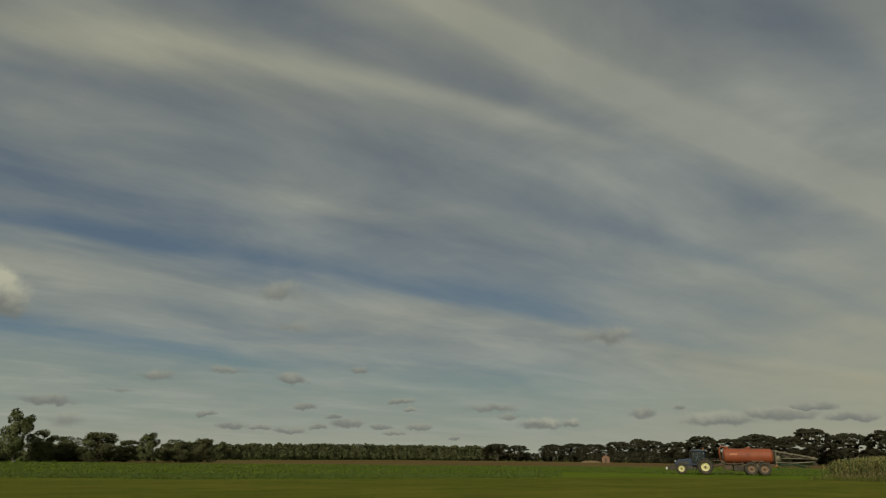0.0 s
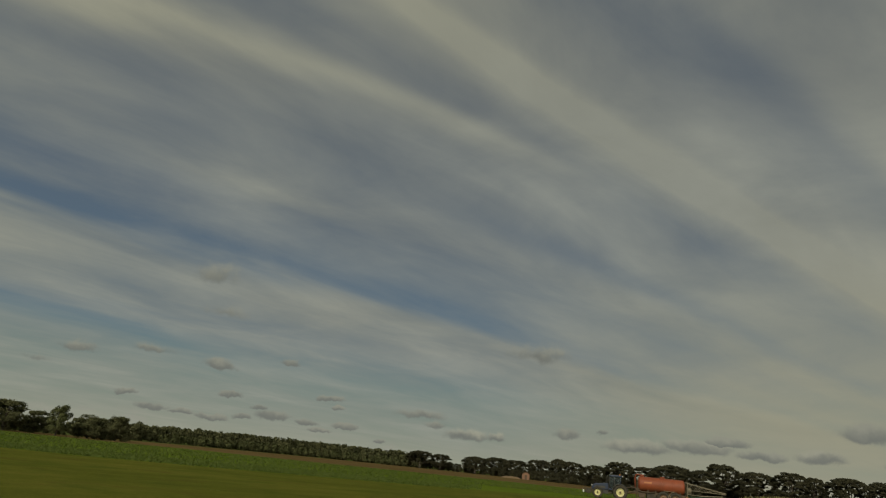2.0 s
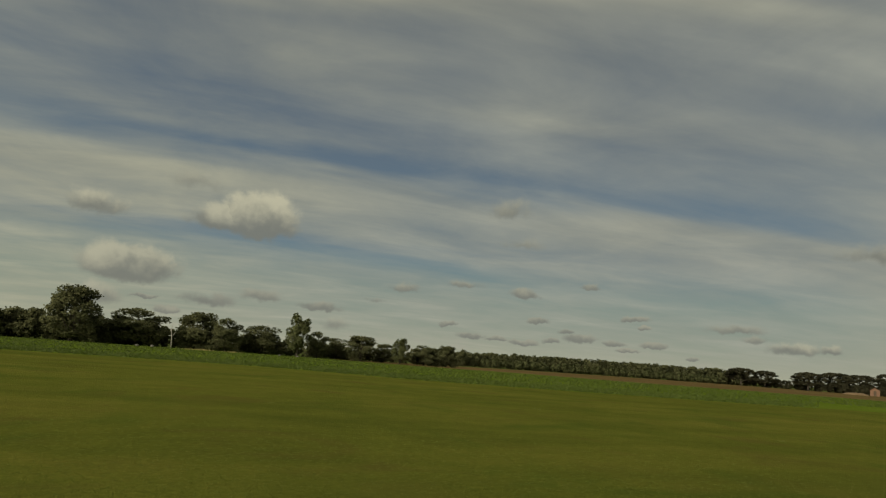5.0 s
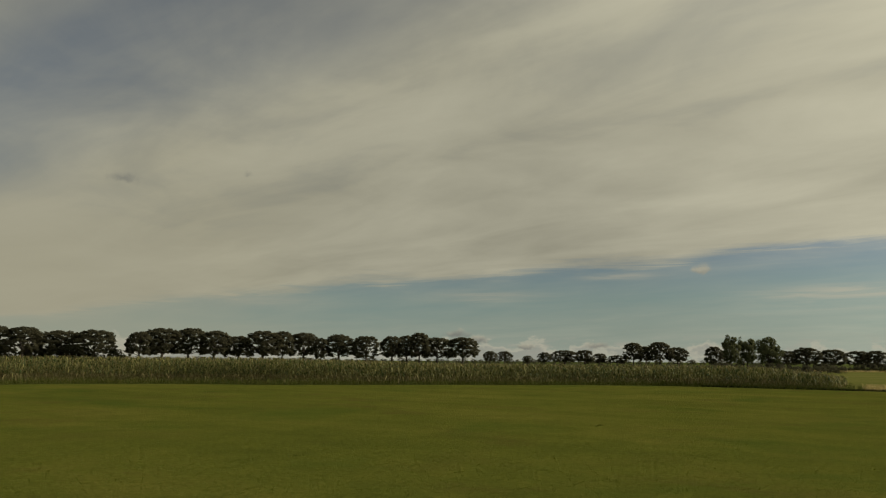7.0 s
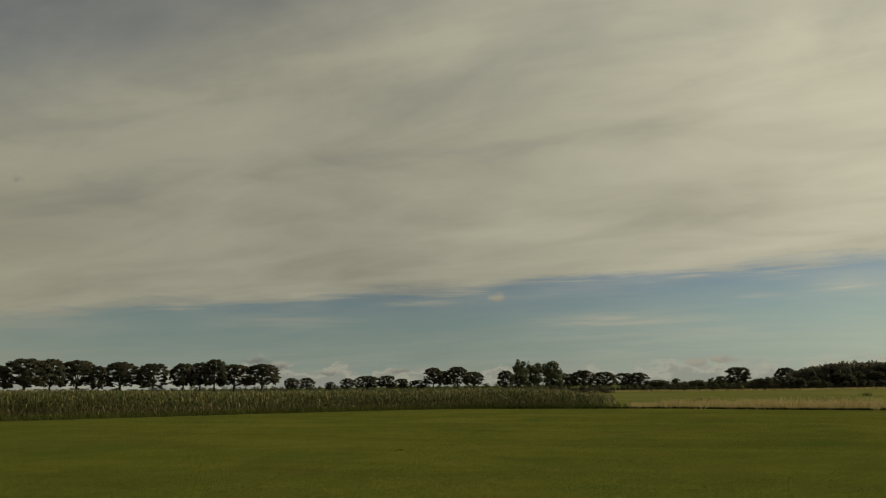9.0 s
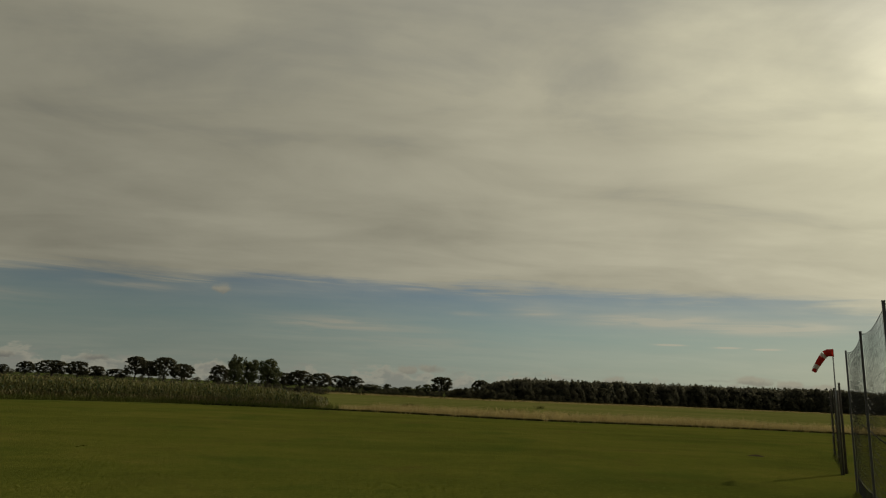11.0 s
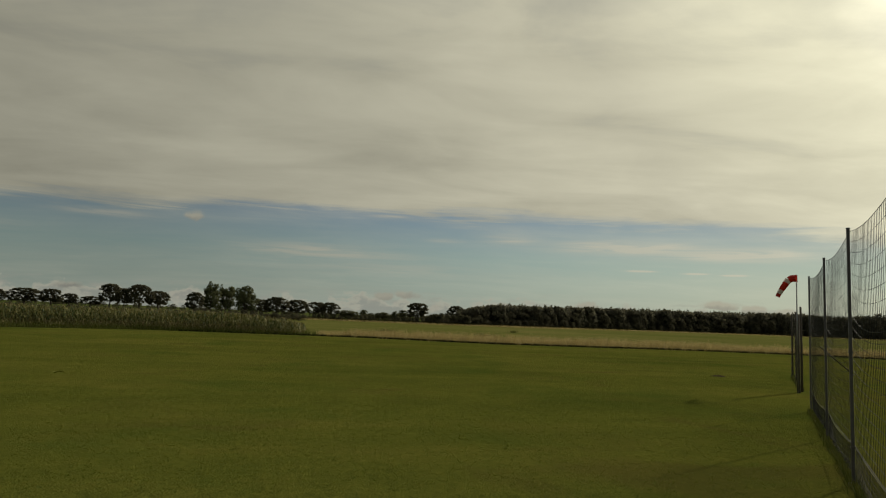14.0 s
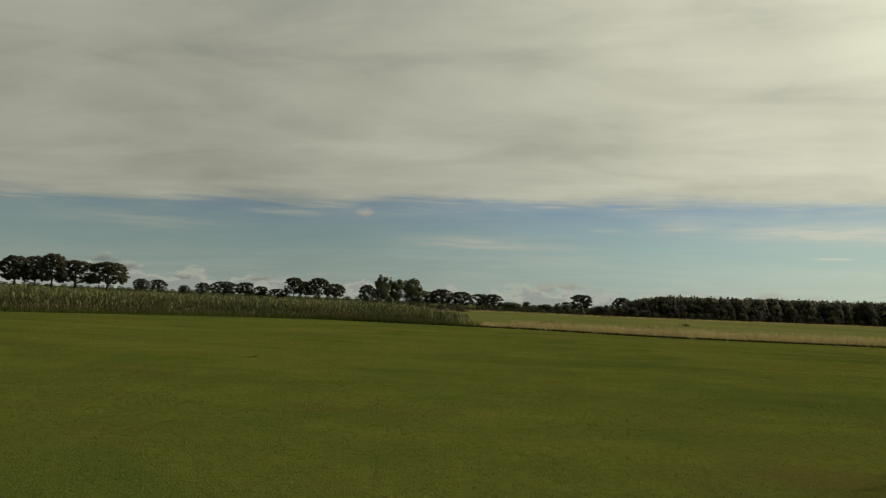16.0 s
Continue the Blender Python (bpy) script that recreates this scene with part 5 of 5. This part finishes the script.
def build_tanker():
    """A two-axle slurry tanker behind the tractor, with a folded boom of trailing hoses."""
    tk = empty("slurry_tanker", "faded red slurry tanker trailer with a folded hose boom", "trailer")
    tk.matrix_basis = RIG
    x0, x1, r, cz = -11.35, -6.15, 0.84, 2.12
    prof = [(x0 - 0.16, 0.001), (x0 - 0.13, 0.35), (x0 - 0.05, 0.66), (x0 + 0.06, 0.80), (x0 + 0.14, r)]
    for f in (0.25, 0.5, 0.75):
        c = x0 + (x1 - x0) * f
        prof += [(c - 0.05, r), (c - 0.04, r + 0.025), (c + 0.04, r + 0.025), (c + 0.05, r)]
    prof += [(x1 - 0.14, r), (x1 - 0.06, 0.80), (x1 + 0.05, 0.66), (x1 + 0.13, 0.35), (x1 + 0.16, 0.001)]
    part("tank", Shape().lathe(prof, (0, 0, cz), "x", 40), TANK_RED, tk, "faded red steel tank")
    part("decal", Shape().add([(-7.62 + dx, r * math.cos(t) + 0.03 * math.cos(t), cz + (r + 0.03) * math.sin(t)) for t in (0.10, 0.22, 0.34) for dx in (0.0, 0.95 - 0.4 * t)],
                              [(0, 1, 3, 2), (2, 3, 5, 4)]), TANK_LOGO, tk, "worn orange emblem on the tank")
    part("top_walkway", Shape().box(-9.6, -0.22, cz + r + 0.0, -8.2, 0.22, cz + r + 0.05, 0.01), CHASSIS, tk)
    part("manhole", Shape().tube([(-8.9, 0, cz + r), (-8.9, 0, cz + r + 0.16)], [0.30, 0.28], 16), TANK_RED, tk)
    for y in (-0.42, 0.42):
        part("chassis_beam", Shape().box(-11.5, y - 0.07, 1.02, -5.6, y + 0.07, 1.26, 0.02), CHASSIS, tk)
    part("drawbar", Shape().tube([(-5.6, 0.40, 1.12), (-5.1, 0.18, 0.95), (-4.55, 0.0, 0.66)], [0.09, 0.085, 0.07], 8).tube([(-5.6, -0.40, 1.12), (-5.1, -0.18, 0.95), (-4.55, 0.0, 0.66)], [0.09, 0.085, 0.07], 8), CHASSIS, tk)
    part("drawbar_arm", Shape().tube([(-6.3, 0.45, 1.45), (-5.5, 0.42, 1.62), (-4.9, 0.30, 1.55), (-4.55, 0.16, 1.25)], 0.055, 8), CHASSIS, tk, smooth=True)
    for x in (-7.2, -8.1, -10.9):
        part("saddle", Shape().box(x - 0.06, -0.55, 1.2, x + 0.06, 0.55, 1.52, 0.02), CHASSIS, tk)
    part("bogie", Shape().box(-10.6, -0.62, 0.62, -8.6, 0.62, 0.80, 0.03), CHASSIS, tk)
    part("valve_block", Shape().box(-8.15, -0.5, 0.42, -7.05, 0.62, 1.10, 0.08), RUBBER, tk, "dark valve and pipe block under the tank")
    part("front_frame", Shape().tube([(-6.0, 0.62, 1.1), (-6.0, 0.62, 2.45), (-6.0, -0.62, 2.45), (-6.0, -0.62, 1.1)], 0.045, 6).box(-6.1, -0.6, 1.25, -5.75, 0.6, 1.55, 0.04), CHASSIS, tk, "muddy front frame with hose coupling")
    part("side_pipe", Shape().tube([(-5.9, 0.6, 1.35), (-6.6, 0.72, 1.2), (-7.4, 0.74, 1.22), (-8.0, 0.70, 1.3)], 0.07, 8), CHASSIS, tk, smooth=True)
    part("jack_leg", Shape().tube([(-5.9, 0.30, 1.1), (-5.9, 0.30, 0.28)], 0.05, 8).box(-6.02, 0.18, 0.24, -5.78, 0.42, 0.28, 0.01), CHASSIS, tk)
    part("pump", Shape().box(-6.9, 0.28, 0.52, -6.1, 0.78, 1.05, 0.08), CHASSIS, tk, "pump and valve housing")
    for y in (-1, 1):
        for x in (-8.92, -10.30):
            wheel(tk, x, y * 0.92, 0.74, 0.55, RIM_MUD, y, 20)
        guard = arch(-8.92, 0.74, 0.80, 88, 170, y * 0.66, y * 1.22, 0.03).box(-10.32, min(y * 0.66, y * 1.22), 1.54, -8.90, max(y * 0.66, y * 1.22), 1.57, 0.004)
        part("mudguard", guard, GUARD, tk, "dusty beige mudguard over the wheel pair")
        part("rear_mudguard", arch(-10.30, 0.74, 0.80, 5, 92, y * 0.66, y * 1.22, 0.03), GUARD, tk)
        part("tail_lamp", Shape().box(-11.62, y * 0.85 - 0.1, 1.02, -11.54, y * 0.85 + 0.1, 1.16, 0.02), AMBER, tk)
    fill = [(-6.05, 0.2, 1.3), (-5.72, 0.25, 1.7), (-5.70, 0.25, 2.7), (-5.78, 0.25, 3.05), (-6.05, 0.25, 3.18), (-6.35, 0.2, 3.10), (-6.45, 0.1, 2.85)]
    part("fill_pipe", Shape().tube(fill, 0.085, 10), TANK_RED, tk, "red curved suction pipe", True)
    part("dome", Shape().tube([(-6.55, 0.0, 2.85), (-6.55, 0.0, 3.14), (-6.55, 0, 3.2)], [0.26, 0.24, 0.12], 14), TANK_RED, tk, smooth=True)
    part("sight_glass", Shape().tube([(-6.02, 0.45, 1.55), (-6.02, 0.45, 2.6)], 0.03, 8), GUARD, tk)
    part("ladder", Shape().tube([(-11.6, 0.5, 1.2), (-11.6, 0.5, 2.9)], 0.02, 6).tube([(-11.6, 0.15, 1.2), (-11.6, 0.15, 2.9)], 0.02, 6), CHASSIS, tk)
    for k in range(6):
        part("rung", Shape().tube([(-11.6, 0.15, 1.35 + 0.27 * k), (-11.6, 0.5, 1.35 + 0.27 * k)], 0.014, 5), CHASSIS, tk)
    # folded boom: two lattice arms, standing out behind
    for y in (-0.95, 0.95):
        xs = [-11.6 - 0.62 * k for k in range(8)]
        tops = [2.72 - 0.11 * k for k in range(8)]
        part("boom_chord", Shape().tube([(x, y, t) for x, t in zip(xs, tops)], 0.035, 6), BOOM, tk, "upper boom rail")
        part("boom_chord", Shape().tube([(x, y, 1.92 - 0.012 * k) for k, x in enumerate(xs)], 0.035, 6), BOOM, tk, "lower boom rail")
        for k in range(7):
            a, b = (xs[k], y, tops[k]), (xs[k + 1], y, 1.92 - 0.012 * (k + 1))
            part("boom_lattice", Shape().tube([a, b] if k % 2 else [(xs[k], y, 1.92 - 0.012 * k), (xs[k + 1], y, tops[k + 1])], 0.022, 5), BOOM, tk)
        part("boom_post", Shape().tube([(-11.65, y, 1.1), (-11.65, y, 2.8)], 0.05, 6), BOOM, tk)
        part("lower_rail", Shape().tube([(-11.6, y, 1.45), (-13.4, y, 1.38), (-15.6, y, 1.55)], 0.045, 6), BOOM, tk)
        for k in range(13):
            x = -11.75 - 0.28 * k
            part("hose", Shape().tube([(x, y, 1.42), (x - 0.05, y * 1.03, 1.0 + 0.012 * k), (x - 0.16, y * 1.05, 0.55 + 0.02 * k)], 0.024, 6), HOSE, tk)
        part("feed_hose", Shape().tube([(-11.6, y * 0.7, 1.5), (-12.4, y * 0.8, 1.05), (-13.4, y * 0.8, 1.25), (-14.6, y * 0.8, 0.95)], 0.07, 8), HOSE, tk, "thick green feed hose", True)
    for z in (2.75, 1.2):
        part("boom_cross", Shape().tube([(-11.68, -0.95, z), (-11.68, 0.95, z)], 0.05, 6), BOOM, tk)
    part("distributor", Shape().tube([(-11.95, 0, 1.5), (-11.95, 0, 2.1), (-11.95, 0, 2.2)], [0.30, 0.30, 0.15], 16), BOOM, tk, "hose distributor head", True)
    return tk


build_tractor()
build_tanker()


# ---- brick shed far across the field ----
def build_shed():
    sh = empty("brick_shed", "small red brick shed with a tiled roof by a hedge", "building")
    sh.matrix_basis = Matrix.Translation(polar(122.5, 290, -0.03)) @ pose(0, 0, 0, 0, 0, 122.5)
    walls = Shape()
    walls.box(-1.5, -1.6, 0, 1.5, -1.35, 2.0).box(-1.5, 1.35, 0, 1.5, 1.6, 2.0).box(-1.5, -1.35, 0, -1.25, 1.35, 2.0).box(1.25, -1.35, 0, 1.5, 1.35, 2.0)
    part("wall", walls, BRICK, sh)
    part("roof", Shape().prism([(-1.75, 1.9), (0, 2.95), (1.75, 1.9), (1.75, 2.02), (0, 3.09), (-1.75, 2.02)], -1.75, 1.75), TILE, sh)
    part("gable", Shape().prism([(-1.5, 2.0), (0, 2.9), (1.5, 2.0)], -1.6, -1.36), BRICK, sh)
    part("door", Shape().box(-0.45, -1.63, 0, 0.45, -1.605, 1.85, 0.005), CHASSIS, sh)


build_shed()


def earth_bank():
    """A long low heap of soil and straw beside the shed."""
    bm = bmesh.new()
    bmesh.ops.create_grid(bm, x_segments=36, y_segments=10, size=1.0)
    for v in bm.verts:
        edge = max(0.0, 1 - abs(v.co.x) ** 4) * max(0.0, 1 - v.co.y ** 2)
        lump = 0.75 + 0.35 * noise.noise(Vector((v.co.x * 6, v.co.y * 2, 3)))
        v.co = Vector((v.co.x * 4.2, v.co.y * 1.5, -0.05 + 1.05 * edge * lump))
    me = bpy.data.meshes.new("soil_heap")
    bm.to_mesh(me)
    bm.free()
    me.materials.append(SOIL)
    ob = tagged(new("soil_heap", me), "long low heap of brown soil beside the brick shed", "soil heap")
    ob.matrix_basis = Matrix.Translation(polar(123.7, 284)) @ pose(0, 0, 0, 0, 0, 123.7)


earth_bank()


# ---- model aeroplane in flight ----
def build_plane():
    """A radio-controlled low-wing model, nose towards +x, banked over the field."""
    pl = empty("model_aeroplane", "white and dark radio-controlled model aeroplane banking in flight", "model aeroplane")
    right, up, away = polar(70.5 - 90, 1), Vector((0, 0, 1)), polar(70.5, 1)
    fwd = (right * 0.97 - up * 0.10 - away * 0.10).normalized()
    span = (up * 0.72 + right * 0.26 + away * 0.60)
    span = (span - fwd * span.dot(fwd)).normalized()
    m = Matrix((fwd, span, fwd.cross(span))).transposed().to_4x4()
    pl.matrix_basis = Matrix.Translation(Vector((0, 0, EYE)) + polar(70.35, 31.0 * math.cos(radians(13.38)), 31.0 * math.sin(radians(13.38)))) @ m
    part("fuselage", Shape().tube([(-0.60, 0, 0.03), (-0.40, 0, 0.02), (0.0, 0, 0.0), (0.28, 0, 0.0), (0.46, 0, 0.0), (0.54, 0, 0.0)], [0.022, 0.042, 0.078, 0.085, 0.072, 0.045], 14), WHITE_PAINT, pl, "white fuselage", True)
    # second, darker body along the underside of the fuselage
    part("belly", Shape().tube([(-0.50, 0, -0.012), (-0.2, 0, -0.03), (0.1, 0, -0.045), (0.40, 0, -0.04), (0.50, 0, -0.02)], [0.02, 0.045, 0.062, 0.060, 0.04], 12), DARK_FILM, pl, "dark belly", True)
    part("cowling", Shape().tube([(0.44, 0, 0), (0.52, 0, 0), (0.57, 0, 0)], [0.080, 0.078, 0.05], 14), DARK_FILM, pl, smooth=True)
    part("spinner", Shape().tube([(0.57, 0, 0), (0.62, 0, 0), (0.65, 0, 0)], [0.035, 0.026, 0.004], 10), WHITE_PAINT, pl, smooth=True)
    for a in (0, 1):
        blade = Shape().box(0.595, -0.02, 0.02, 0.607, 0.02, 0.16, 0.004) if a else Shape().box(0.595, -0.02, -0.16, 0.607, 0.02, -0.02, 0.004)
        part("propeller_blade", blade, DARK_FILM, pl)
    for s in (-1, 1):
        v = []
        for y, c, x in ((0.04, 0.40, 0.26), (0.45, 0.33, 0.23), (0.74, 0.27, 0.20), (0.80, 0.18, 0.16)):
            z = -0.05 + 0.06 * y
            v += [(x, s * y, z), (x - c * 0.3, s * y, z + 0.022), (x - c, s * y, z), (x - c * 0.35, s * y, z - 0.014)]
        f = [(4 * i + k, 4 * i + (k + 1) % 4, 4 * i + 4 + (k + 1) % 4, 4 * i + 4 + k) for i in range(3) for k in range(4)] + [(0, 1, 2, 3), (15, 14, 13, 12)]
        part("wing", Shape().add(v, f), DARK_FILM, pl, "dark tapered wing")
        part("tailplane", Shape().prism([(-0.60, 0.03), (-0.45, 0.03), (-0.45, 0.042), (-0.60, 0.042)], s * 0.01, s * 0.26), DARK_FILM, pl)
        part("wheel_leg", Shape().tube([(0.12, s * 0.22, -0.04), (0.14, s * 0.23, -0.16)], 0.008, 6).lathe([(-0.015, 0.04), (0.015, 0.04), (0.0, 0.046), (-0.015, 0.04)], (0.14, s * 0.23, -0.17), "y", 12), DARK_FILM, pl)
    part("fin", Shape().prism([(-0.62, 0.03), (-0.42, 0.03), (-0.52, 0.22), (-0.63, 0.22)], -0.008, 0.008), WHITE_PAINT, pl)
    part("canopy", Shape().tube([(-0.08, 0, 0.06), (0.05, 0, 0.085), (0.18, 0, 0.06)], [0.02, 0.055, 0.02], 10), DARK_FILM, pl, "dark canopy", True)


build_plane()


# ---- bare patch in the lawn ----
patch = Shape()
mound = [(0, 0, 0.045)]
for k in range(14):
    t = 2 * math.pi * k / 14
    rr = 0.26 + 0.07 * math.sin(3 * t + 1)
    mound.append((rr * 1.5 * math.cos(t), rr * math.sin(t), -0.004))
    mound.append((rr * 0.75 * math.cos(t), rr * 0.5 * math.sin(t), 0.032 + 0.008 * math.sin(5 * t)))
faces = []
for k in range(14):
    a, b = 1 + 2 * k, 1 + 2 * ((k + 1) % 14)
    faces += [(a, b, b + 1, a + 1), (a + 1, b + 1, 0)]
patch.add(mound, faces)
mole = tagged(new("molehill", patch.mesh("molehill", material("damp_soil", (0.045, 0.036, 0.022), (0.075, 0.060, 0.034), scale=4.0, fine=40.0, rough=1.0, bump=0.6, spec=0.0), True)),
              "low dark mound of soil in the lawn", "molehill")
mole.matrix_basis = Matrix.Translation(polar(-38.4, 26.3)) @ pose(0, 0, 0, 0, 0, 40)


# ---- unidentified white things at the foot of the shrubs, shaped as stones ----
def stone(az, dist, size, seed):
    g = random.Random(seed)
    bm = bmesh.new()
    bmesh.ops.create_icosphere(bm, subdivisions=2, radius=1.0)
    for v in bm.verts:
        v.co *= 1 + 0.22 * noise.noise(v.co * 1.7 + Vector((seed, 0, 0)))
        v.co = Vector((v.co.x * 1.25, v.co.y * 0.9, v.co.z * 0.65))
        v.co *= size
    me = bpy.data.meshes.new("pale_lump")
    bm.to_mesh(me)
    bm.free()
    me.materials.append(CONCRETE)
    ob = tagged(new("pale_lump", me), "small pale lump at the foot of the shrubs", "stone", "stones along the field edge")
    ob.matrix_basis = Matrix.Translation(polar(az, dist, size * 0.35)) @ pose(0, 0, 0, 0, 0, g.uniform(0, 360))


for i, (az, size) in enumerate(((180.2, 0.34), (179.1, 0.40), (169.2, 0.26), (167.7, 0.30))):
    stone(az, 140.5, size, i + 2)
